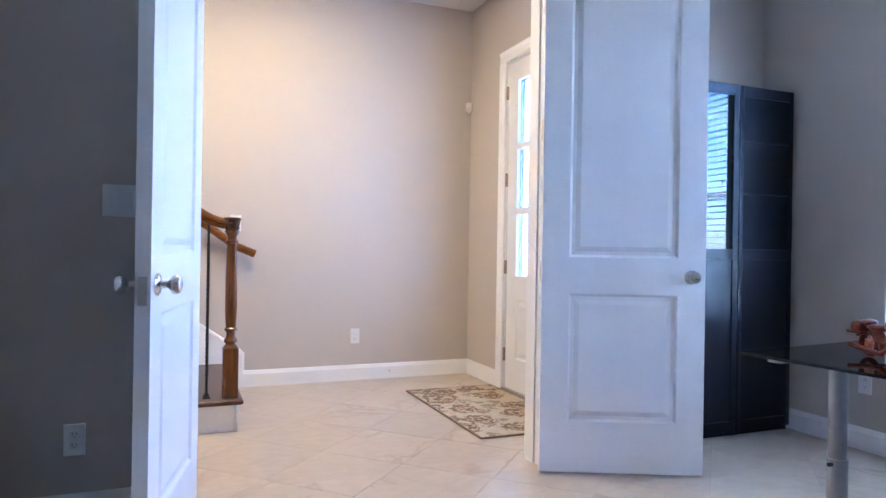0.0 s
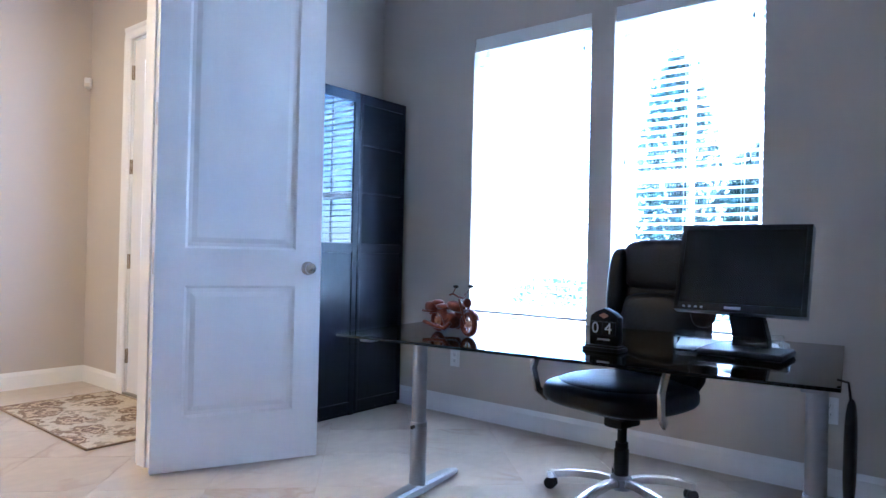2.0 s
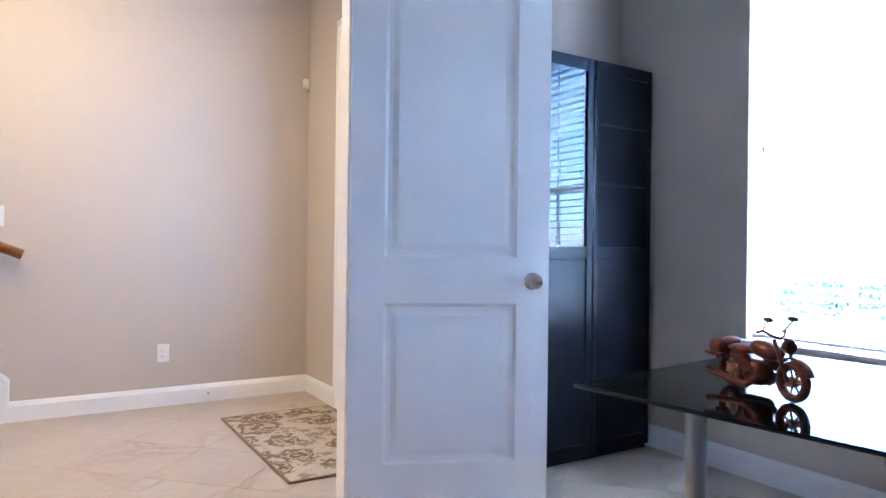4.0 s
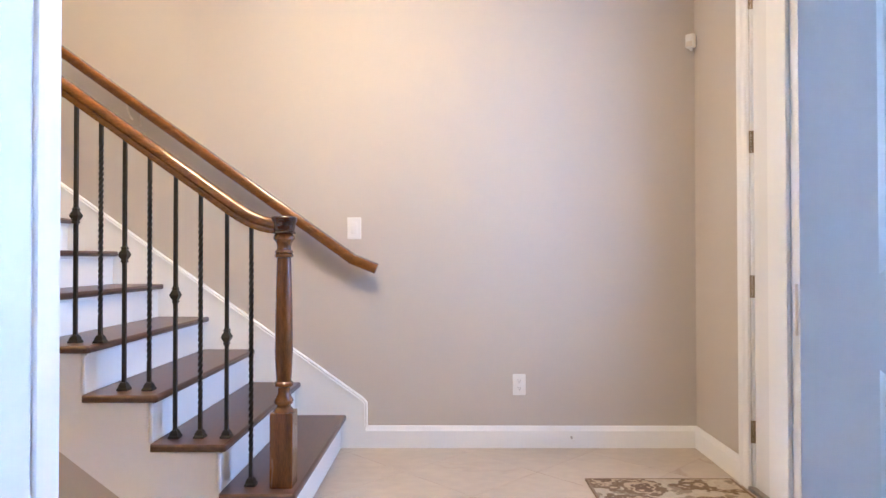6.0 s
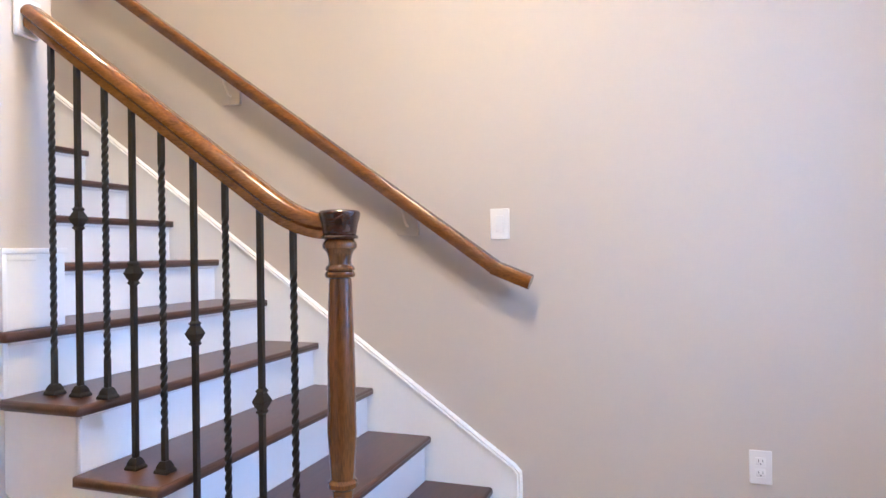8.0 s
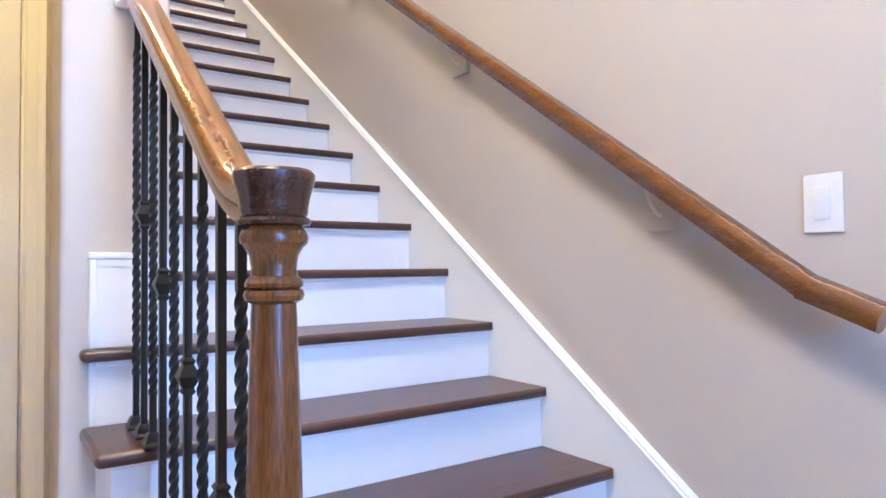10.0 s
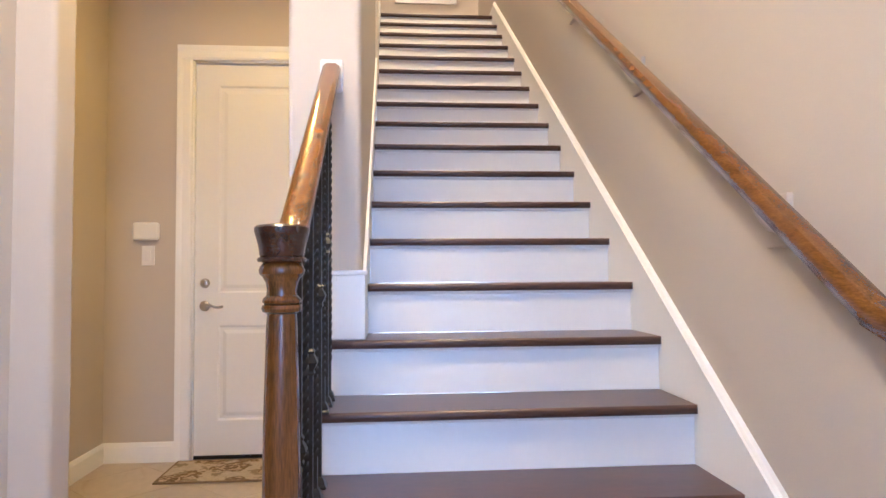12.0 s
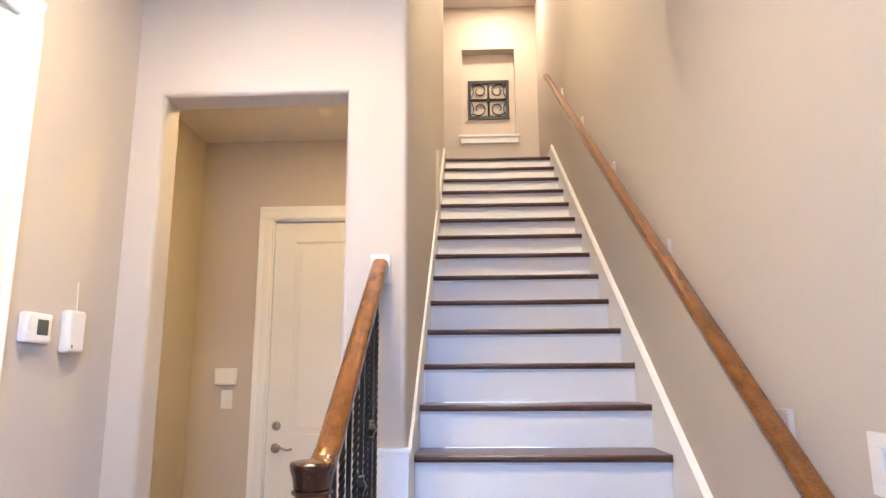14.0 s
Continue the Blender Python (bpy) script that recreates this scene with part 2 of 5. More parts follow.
def lathe(profile, n=24, m=None):
    """A turned shape from (radius, height) pairs."""
    bm = bmesh.new()
    rings = [[bm.verts.new((r * math.cos(2 * math.pi * k / n), r * math.sin(2 * math.pi * k / n), z)) for k in range(n)] for r, z in profile]
    for a, b in zip(rings, rings[1:]):
        for k in range(n):
            bm.faces.new((a[k], a[(k + 1) % n], b[(k + 1) % n], b[k]))
    bm.faces.new(rings[0][::-1])
    bm.faces.new(rings[-1])
    if m is not None:
        bmesh.ops.transform(bm, matrix=m, verts=bm.verts)
    return bm


def rod(a, b, r, n=12, r2=None):
    a, b = Vector(a), Vector(b)
    turn = (b - a).to_track_quat("Z", "Y").to_matrix().to_4x4()
    return lathe([(r, 0), (r if r2 is None else r2, (b - a).length)], n, Matrix.Translation(a) @ turn)


def sweep(path, profile, up=(0, 0, 1), into=None):
    """A profile of (side, up) pairs carried along a path, mitred at its bends."""
    pts = [Vector(p) for p in path]
    bm = into if into is not None else bmesh.new()
    rings = []
    for i, p in enumerate(pts):
        d = ((pts[min(i + 1, len(pts) - 1)] - p).normalized() if i < len(pts) - 1 else Vector()) + ((p - pts[max(i - 1, 0)]).normalized() if i else Vector())
        d.normalize()
        side = d.cross(Vector(up)).normalized()
        lift = side.cross(d).normalized()
        rings.append([bm.verts.new(p + side * u + lift * v) for u, v in profile])
    n = len(profile)
    for a, b in zip(rings, rings[1:]):
        for k in range(n):
            bm.faces.new((a[k], a[(k + 1) % n], b[(k + 1) % n], b[k]))
    bm.faces.new(rings[0][::-1])
    bm.faces.new(rings[-1])
    return bm


def circle(r, n=8, sx=1.0, sy=1.0):
    return [(r * sx * math.cos(2 * math.pi * k / n), r * sy * math.sin(2 * math.pi * k / n)) for k in range(n)]


def slab(outline, z0, z1, bevel=0.0):
    """A flat outline of (x, y) pairs given thickness."""
    bm = bmesh.new()
    low = [bm.verts.new((x, y, z0)) for x, y in outline]
    high = [bm.verts.new((x, y, z1)) for x, y in outline]
    bm.faces.new(low[::-1])
    bm.faces.new(high)
    n = len(outline)
    for k in range(n):
        bm.faces.new((low[k], low[(k + 1) % n], high[(k + 1) % n], high[k]))
    if bevel:
        bmesh.ops.recalc_face_normals(bm, faces=bm.faces)
        bmesh.ops.bevel(bm, geom=bm.edges[:], offset=bevel, segments=2, affect="EDGES", profile=0.5)
    return bm


def cushion(sx, sy, sz, power=3.2, n=20):
    """A padded block: a rounded super-ellipsoid."""
    bm = bmesh.new()
    bmesh.ops.create_uvsphere(bm, u_segments=n * 2, v_segments=n, radius=1)
    for v in bm.verts:
        c = v.co
        k = (abs(c.x) ** power + abs(c.y) ** power + abs(c.z) ** power) ** (-1 / power)
        v.co = (c.x * k * sx, c.y * k * sy, c.z * k * sz)
    return bm


X90 = Matrix.Rotation(radians(90), 4, "X")


def panel_face(bm, w, t, rows, side):
    """Raised-panel mouldings on one face of a door leaf; rows: x0, x1, z0, z1. side: +1 or -1 along y."""
    y = side * t / 2
    for x0, x1, z0, z1 in rows:
        loops = []
        for inset, depth in ((0, 0), (0.012, 0.009), (0.028, 0.009), (0.05, 0.003)):
            loops.append([bm.verts.new((x, y - side * depth, z)) for x, z in
                          ((x0 + inset, z0 + inset), (x1 - inset, z0 + inset), (x1 - inset, z1 - inset), (x0 + inset, z1 - inset))])
        for a, b in zip(loops, loops[1:]):
            for k in range(4):
                bm.faces.new((a[k], a[(k + 1) % 4], b[(k + 1) % 4], b[k]))
        bm.faces.new(loops[-1])


def leaf_mesh(w, h, t, rows, holes=()):
    """A door leaf from x=0 to w: a frame of faces round its panels (rows) and glazed holes."""
    bm = bmesh.new()
    cells = list(rows) + list(holes)
    xs = sorted({0, w, *[c[0] for c in cells], *[c[1] for c in cells]})
    zs = sorted({0, h, *[c[2] for c in cells], *[c[3] for c in cells]})
    for side in (1, -1):
        y = side * t / 2
        for x0, x1 in zip(xs, xs[1:]):
            for z0, z1 in zip(zs, zs[1:]):
                if any(c[0] - 1e-6 < x0 and x1 < c[1] + 1e-6 and c[2] - 1e-6 < z0 and z1 < c[3] + 1e-6 for c in cells):
                    continue
                bm.faces.new([bm.verts.new((x, y, z)) for x, z in ((x0, z0), (x1, z0), (x1, z1), (x0, z1))])
        panel_face(bm, w, t, rows, side)
    a = t / 2
    for (x0, x1, z0, z1) in [(0, w, 0, h)] + list(holes):
        c = [(x0, z0), (x1, z0), (x1, z1), (x0, z1)]
        for k in range(4):
            (p, q), (r, s) = c[k], c[(k + 1) % 4]
            bm.faces.new([bm.verts.new(v) for v in ((p, -a, q), (r, -a, s), (r, a, s), (p, a, q))])
    bmesh.ops.remove_doubles(bm, verts=bm.verts, dist=1e-5)
    return bm


def wall_sheet(name, axis, a0, a1, t0, t1, z0, z1, holes, label):
    """A wall along x or y, in one piece, with its openings; holes: from, to, low, high."""
    bm = leaf_mesh(a1 - a0, z1 - z0, t1 - t0, [], [(p - a0, q - a0, max(r, z0) - z0, s - z0) for p, q, r, s in holes])
    mid = (t0 + t1) / 2
    m = Matrix.Translation((a0, mid, z0)) if axis == "x" else Matrix.Translation((mid, a0, z0)) @ Matrix.Rotation(radians(90), 4, "Z")
    bmesh.ops.transform(bm, matrix=m, verts=bm.verts)
    return setting(name, bm, WALL, label, "wall")


# ---- the shell ----
FC, HC, UC = 3.04, 3.03, 5.62            # ceilings: foyer, hall, upstairs
SY0, SY1 = -2.28, -2.13                  # wall between study and foyer
DX0, DX1, DH = -2.29, -0.635, 2.455      # double-door opening
EX = 1.14                                # study window wall
WX = -2.98                               # foyer wall with the opening into the hall

setting("wall_north", box(-7.75, 0.15, 0, 0.15, -0.1, UC), WALL, "beige painted plaster wall beside the stairs", "wall")
FD0, FD1, FDH = -0.65, -1.59, 2.445
wall_sheet("wall_east", "y", SY1, 0, 0, 0.15, -0.1, FC, [(FD1, FD0, -0.1, FDH)], "beige painted wall round the front door")
wall_sheet("wall_between", "x", -2.981, 0.1, SY0, SY1, -0.1, 3.1, [(DX0, DX1, -0.1, DH)], "beige painted wall between study and foyer")
setting("wall_jog", boxes((0.1, 0.15, SY0, SY1, -0.1, 3.1), (0.151, 0.2, SY0, -1.95, -0.1, 3.1), (0.2, EX + 0.2, -1.95, -1.8, -0.1, 3.1)), WALL, "painted study wall behind the cabinet", "wall")
W1, W2, WZ0, WZ1 = (-3.535, -2.74), (-4.415, -3.67), 0.64, 2.36
wall_sheet("wall_windows", "y", -6.6, -1.95, EX, EX + 0.2, -0.1, 3.1, [(*W1, WZ0, WZ1), (*W2, WZ0, WZ1)], "grey-beige painted study wall with two windows")
setting("wall_study_south", box(-3.1, EX + 0.2, -6.75, -6.6, -0.1, 3.1), WALL, "plain painted study wall", "wall")
setting("wall_study_west", box(-3.25, -3.1, -6.75, -2.71, -0.1, 3.1), WALL, "plain painted study wall", "wall")
OY0, OY1, OH = -2.006, -1.262, 2.50
setting("ceiling_foyer", box(WX, 0.15, SY1, 0.0, FC, FC + 0.12), CEIL, "pale painted foyer ceiling", "ceiling")
setting("ceiling_study", box(-3.25, EX + 0.2, -6.75, -1.8, 3.1, 3.2), CEIL, "pale painted study ceiling", "ceiling")
setting("ceiling_hall", box(-5.1, WX - 0.15, -2.85, -1.16, HC, HC + 0.1), CEIL, "pale painted hall ceiling", "ceiling")
setting("ceiling_upstairs", box(-7.75, WX, -1.16, 0.15, UC, UC + 0.1), CEIL, "pale painted upstairs ceiling", "ceiling")
setting("wall_upper", box(WX - 0.0, WX + 0.12, -1.16, 0.0, FC + 0.121, UC + 0.1), WALL, "painted wall over the foyer ceiling", "wall")


def hall_wall():
    """The foyer's inner wall with its rounded opening, cut as one outline."""
    bm = bmesh.new()
    ring = [(SY1, -0.1), (OY0, -0.1), (OY0, OH), (OY1, OH), (OY1, -0.1), (-1.02, -0.1), (-1.02, FC + 0.12), (SY1, FC + 0.12)]
    f = [bm.verts.new((WX, y, z)) for y, z in ring]
    g = [bm.verts.new((WX - 0.15, y, z)) for y, z in ring]
    bm.faces.new(f)
    bm.faces.new(g[::-1])
    n = len(ring)
    edges = []
    for k in range(n):
        bm.faces.new((f[k], f[(k + 1) % n], g[(k + 1) % n], g[k]))
    bmesh.ops.recalc_face_normals(bm, faces=bm.faces)
    for e in bm.edges:
        a, b = e.verts[0].co, e.verts[1].co
        mid = (a + b) / 2
        if abs(a.x - b.x) < 1e-4 and (OY0 - 0.01 < mid.y < OY1 + 0.01 and mid.z > -0.05 or abs(mid.y + 1.02) < 1e-3 and mid.x > WX - 0.01):
            edges.append(e)
    bmesh.ops.bevel(bm, geom=edges, offset=0.02, segments=5, affect="EDGES", profile=0.5)
    return setting("wall_west", bm, WALL, "beige painted wall with a rounded hall opening", "wall")


hall_wall()
setting("wall_stair", box(-6.47, WX - 0.15, -1.16, -1.02, -0.1, UC), WALL, "beige painted wall along the stairs", "wall")
setting("wall_stair_upper", box(WX - 0.15, WX - 0.001, -1.16, -1.02, FC + 0.121, UC), WALL, "painted upper wall along the stairs", "wall")
setting("wall_landing_side", box(-7.75, -6.47, -2.3, -2.15, 3.3, UC), WALL, "plain painted landing wall", "wall")
setting("ceiling_landing", box(-7.75, -6.47, -2.3, -1.16, UC, UC + 0.1), CEIL, "pale painted landing ceiling", "ceiling")
setting("wall_landing_return", box(-6.47, -6.25, -2.3, -1.161, 3.3, UC), WALL, "plain painted landing wall", "wall")
GD0, GD1, GDH = -2.14, -1.27, 2.455
wall_sheet("wall_hall_end", "y", -2.85, -1.16, -5.05, -4.9, -0.1, HC, [(GD0, GD1, -0.1, GDH)], "beige painted wall at the hall end")
setting("wall_hall_south", box(-4.9, -3.1, -2.85, -2.65, -0.1, HC), WALL, "beige painted hall wall", "wall")
setting("wall_hall_return", box(-3.1, -2.981, -2.71, SY1 - 0.001, -0.1, 3.1), WALL, "painted wall between hall and study", "wall")
# upstairs wall with a niche
NX, NY0, NY1, NZ0, NZ1 = -7.5, -0.85, -0.25, 4.035, 5.085
wall_sheet("wall_niche", "y", -2.3, 0, NX - 0.13, NX, 3.3, UC, [(NY0, NY1, NZ0, NZ1)], "beige painted landing wall with a recessed niche")
setting("wall_niche_back", box(NX - 0.2, NX - 0.131, -2.3, 0, 3.3, UC), WALL, "beige painted back of the niche", "wall")
setting("trim_niche", boxes((NX - 0.128, NX + 0.035, NY0 - 0.04, NY1 + 0.04, NZ0 - 0.025, NZ0 + 0.004), (NX + 0.001, NX + 0.02, NY0 - 0.02, NY1 + 0.02, NZ0 - 0.09, NZ0 - 0.0255), bevel=0.004), WHITE,
        "white painted niche ledge", "trim")
setting("subfloor", boxes((-5.05, EX + 0.2, -6.75, 0.15, -0.12, -0.012)), GROUT, "grouted screed under the floor tiles", "floor")
setting("landing_floor", box(NX, -6.545, -2.15, 0, 3.2, 3.419), TREAD, "dark wooden landing floor", "floor")


# ---- baseboards and casings ----
def baseboard(path, h=0.12, t=0.015, name="baseboard"):
    """Moulded skirting along a path; the wall is on the path's left."""
    prof = [(0, 0), (t, 0), (t, h * 0.78), (t * 0.75, h * 0.82), (t * 0.75, h * 0.9), (t * 0.35, h), (0, h)]
    return setting(name, sweep(path, prof), WHITE, "white painted moulded baseboard", "baseboard")


baseboard([(-1.815, -0.0005, 0), (-0.0005, -0.0005, 0), (-0.0005, FD0 + 0.085, 0)])
baseboard([(-0.0005, FD1 - 0.085, 0), (-0.0005, SY1 + 0.0005, 0), (DX1 + 0.085, SY1 + 0.0005, 0)])
baseboard([(DX0 - 0.085, SY1 + 0.0005, 0), (WX + 0.0005, SY1 + 0.0005, 0), (WX + 0.0005, OY0 - 0.02, 0)])
baseboard([(-4.8995, GD0 - 0.09, 0), (-4.8995, -2.6495, 0), (-3.1305, -2.6495, 0), (-3.1305, OY0 - 0.02, 0)][::-1])
baseboard([(DX1 + 0.085, SY0 - 0.0005, 0), (0.1995, SY0 - 0.0005, 0), (0.1995, -1.9505, 0), (EX - 0.0005, -1.9505, 0), (EX - 0.0005, -6.5995, 0), (-3.0995, -6.5995, 0), (-3.0995, -2.7105, 0),
           (-2.9805, -2.7105, 0), (-2.9805, SY0 - 0.0005, 0), (DX0 - 0.085, SY0 - 0.0005, 0)])

CASING = [(0, 0), (0, 0.012), (0.012, 0.018), (0.05, 0.014), (0.062, 0.020), (0.08, 0.020), (0.08, 0)]


def casing(name, origin, along, out, width, height, w=0.085):
    """Door casing on a wall: two jambs and a head. along: unit vector across the opening; out: away from the wall."""
    o, a, n = Vector(origin), Vector(along), Vector(out)
    ob = thing(name, "white painted moulded door casing", "trim", kind="structure")
    k = w / 0.08

    def strip(p, q, inward):
        bm = bmesh.new()
        d = (q - p).normalized()
        s = inward
        ring = []
        for end in (p, q):
            ring.append([bm.verts.new(end - s * u * k + n * v) for u, v in CASING])
        m = len(CASING)
        for j in range(m):
            bm.faces.new((ring[0][j], ring[0][(j + 1) % m], ring[1][(j + 1) % m], ring[1][j]))
        bm.faces.new(ring[0][::-1])
        bm.faces.new(ring[1])
        return bm
    z = Vector((0, 0, 1))
    part("jamb_casing", strip(o, o + z * height, a), WHITE, ob)
    part("jamb_casing", strip(o + a * width, o + a * width + z * height, -a), WHITE, ob)
    part("head_casing", strip(o + z * height - a * w, o + z * height + a * (width + w), -z), WHITE, ob)
    return ob


casing("casing_foyer_side", (DX0, SY1 + 0.0005, 0), (1, 0, 0), (0, 1, 0), DX1 - DX0, DH, 0.088)
casing("casing_study_side", (DX0, SY0 - 0.0005, 0), (1, 0, 0), (0, -1, 0), DX1 - DX0, DH)
casing("casing_front_door", (-0.0005, FD1, 0), (0, 1, 0), (-1, 0, 0), FD0 - FD1, FDH)
casing("casing_hall_door", (-4.8995, GD0, 0), (0, 1, 0), (1, 0, 0), GD1 - GD0, GDH, 0.09)
setting("trim_double_door", boxes((DX0 - 0.001, DX0 + 0.05, SY0 + 0.001, SY1 - 0.001, 0, DH), (DX1 - 0.006, DX1 + 0.001, SY0 + 0.001, SY1 - 0.001, 0, DH),
                                  (DX0 + 0.05, DX1 - 0.006, SY0 + 0.001, SY1 - 0.001, DH - 0.018, DH + 0.001),
                                  (DX0 + 0.05, DX0 + 0.062, SY0 + 0.05, SY1 - 0.03, 0, DH - 0.018), (DX1 - 0.016, DX1 - 0.006, SY0 + 0.05, SY1 - 0.03, 0, DH - 0.018)), WHITE,
        "white painted door lining with stops", "trim")


# ---- doors ----
def knob(parent, x, z, t):
    for side in (1, -1):
        m = Matrix.Translation((x, side * t / 2, z)) @ Matrix.Rotation(radians(-90 * side), 4, "X")
        part("knob", lathe([(0.032, 0), (0.033, 0.004), (0.028, 0.009), (0.012, 0.012), (0.011, 0.03), (0.016, 0.036), (0.026, 0.044), (0.028, 0.054), (0.024, 0.064), (0.012, 0.069)], 24, m), NICKEL, parent,
             "round satin nickel door knob")


def hinge(parent, z, y, x=0.0, mat=None, label="white painted butt hinge"):
    h = part("hinge", boxes((x - 0.001, x + 0.001, y - 0.016, y + 0.016, z - 0.05, z + 0.05)), mat or PLASTIC, parent, label)
    bm = rod((x, y, z - 0.05), (x, y, z + 0.05), 0.006, 10)
    for k in range(5):
        merge(bm, rod((x, y, z - 0.05 + k * 0.02), (x, y, z - 0.049 + k * 0.02), 0.0072, 10))
    part("hinge_pin", bm, mat or BEIGE, h)


def study_leaf(name, m, label, mirror):
    w, h, t = 0.75, 2.425, 0.042
    ob = thing(name, label, "door", m, kind="structure")
    sx = 0.125
    part("door_leaf", leaf_mesh(w, h, t, [(sx, w - sx, 0.235, 0.83), (sx, w - sx, 1.0, 2.29)]), DOORW, ob)
    knob(ob, w - 0.065, 0.915, t)
    part("latch_plate", boxes((w, w + 0.002, -0.012, 0.012, 0.86, 0.94)), BRASSY, ob, "small steel latch plate")
    for z in (0.28, 0.93, 1.6, 2.2):
        hinge(ob, z, mirror * (t / 2 + 0.006), 0.0)
    return ob


ang_r = -24.6
study_leaf("door_1", pose(-0.69, -2.352, 0.012, 0, 0, ang_r), "open white two-panel study door leaf with knob", 1)
study_leaf("door_2", pose(-2.212, -2.308, 0.012, 0, 0, -101.5), "white study door leaf standing open, seen edge-on", -1)


def front_door():
    w, h, t = FD0 - FD1 - 0.03, FDH - 0.03, 0.045
    ob = thing("front_door", "closed white front door with three stacked glass lights over a panel", "door", pose(0.035, FD0 - 0.015, 0.012, 0, 0, -90), kind="structure")
    lights = []
    for z0, z1 in ((0.835, 1.295), (1.325, 1.765), (1.795, 2.27)):
        lights += [(0.15, w / 2 - 0.015, z0, z1), (w / 2 + 0.015, w - 0.15, z0, z1)]
    body = part("door_leaf", leaf_mesh(w, h, t, [(0.15, w - 0.15, 0.235, 0.67)], lights), DOORW, ob)
    for x0, x1, z0, z1 in lights:
        pane = part("pane", box(x0, x1, -0.004, 0.004, z0, z1), DOORGLASS, ob, "door glass darkened to dim the lamp behind")
        pane.visible_shadow = False
        for side in (1, -1):
            y = side * (t / 2 + 0.002)
            bm = bmesh.new()
            for p, q in (((x0, z0), (x1, z0)), ((x1, z0), (x1, z1)), ((x1, z1), (x0, z1)), ((x0, z1), (x0, z0))):
                box(min(p[0], q[0]) - 0.006, max(p[0], q[0]) + 0.006, min(y, y + side * 0.006), max(y, y + side * 0.006), min(p[1], q[1]) - 0.006, max(p[1], q[1]) + 0.006, into=bm)
            part("glazing_bead", bm, DOORW, ob)
    for z in (0.25, 0.9, 1.55, 2.2):
        hinge(ob, z, -t / 2 - 0.004, -0.004, OLDBRASS, "aged brass butt hinge")
    part("threshold", box(-0.015, w + 0.015, -0.05, 0.06, -0.012, 0.004), BRASSY, ob, "dark metal threshold")
    knob(ob, w - 0.07, 0.92, t)
    return ob


front_door()
setting("trim_front_door", boxes((0.001, 0.149, FD0 - 0.012, FD0 + 0.001, 0, FDH), (0.001, 0.149, FD1 - 0.001, FD1 + 0.012, 0, FDH), (0.001, 0.149, FD1 + 0.012, FD0 - 0.012, FDH - 0.013, FDH + 0.001)), WHITE,
        "white painted front door lining", "trim")


def garage_door():
    w, h, t = GD1 - GD0 - 0.03, GDH - 0.03, 0.045
    ob = thing("hall_door", "closed white two-panel door at the end of the hall", "door", pose(-4.945, GD0 + 0.015, 0.012, 0, 0, 90), kind="structure")
    part("door_leaf", leaf_mesh(w, h, t, [(0.14, w - 0.14, 0.22, 0.80), (0.14, w - 0.14, 1.0, 2.29)]), DOORW, ob)
    y = -t / 2
    T = Matrix.Translation
    part("deadbolt", lathe([(0.03, 0), (0.03, 0.006), (0.024, 0.012), (0.02, 0.02), (0.012, 0.022)], 20, T((0.06, y, 1.06)) @ X90), NICKEL, ob, "satin nickel deadbolt")
    lev = part("lever_handle", lathe([(0.032, 0), (0.032, 0.006), (0.02, 0.012), (0.011, 0.014), (0.011, 0.045), (0.014, 0.05)], 20, T((0.06, y, 0.92)) @ X90), NICKEL, ob, "satin nickel lever handle")
    path = [(0.06 + 0.12 * k / 10, y - 0.045 - 0.004 * math.sin(k / 10 * 3.1), 0.92 + 0.008 * math.sin(k / 10 * 6.2)) for k in range(11)]
    part("lever", sweep(path, circle(0.008, 8, 0.7, 1.1)), NICKEL, lev)
    part("latch_plate", boxes((-0.002, 0, -0.012, 0.012, 0.87, 0.95), (-0.002, 0, -0.012, 0.012, 1.02, 1.08)), BRASSY, ob)
    part("door_sweep", box(0.0, w, y - 0.006, y - 0.0005, -0.01, 0.012), BLACKPL, ob, "dark rubber door sweep")
    return ob


garage_door()
setting("trim_hall_door", boxes((-5.049, -4.901, GD0 - 0.001, GD0 + 0.012, 0, GDH), (-5.049, -4.901, GD1 - 0.012, GD1 + 0.001, 0, GDH), (-5.049, -4.901, GD0 + 0.012, GD1 - 0.012, GDH - 0.013, GDH + 0.001)), WHITE,
        "white painted door lining", "trim")
setting("wall_behind_hall_door", box(-5.2, -5.06, -2.85, -1.0, -0.1, 3.0), WALL, "plain wall closing the hall", "wall")


# ---- stairs ----
RISE, RUN, NX1 = 0.18, 0.2523, -1.918
NOSE, THICK, STEPS = 0.032, 0.028, 19


def nose(i):
    return NX1 - (i - 1) * RUN


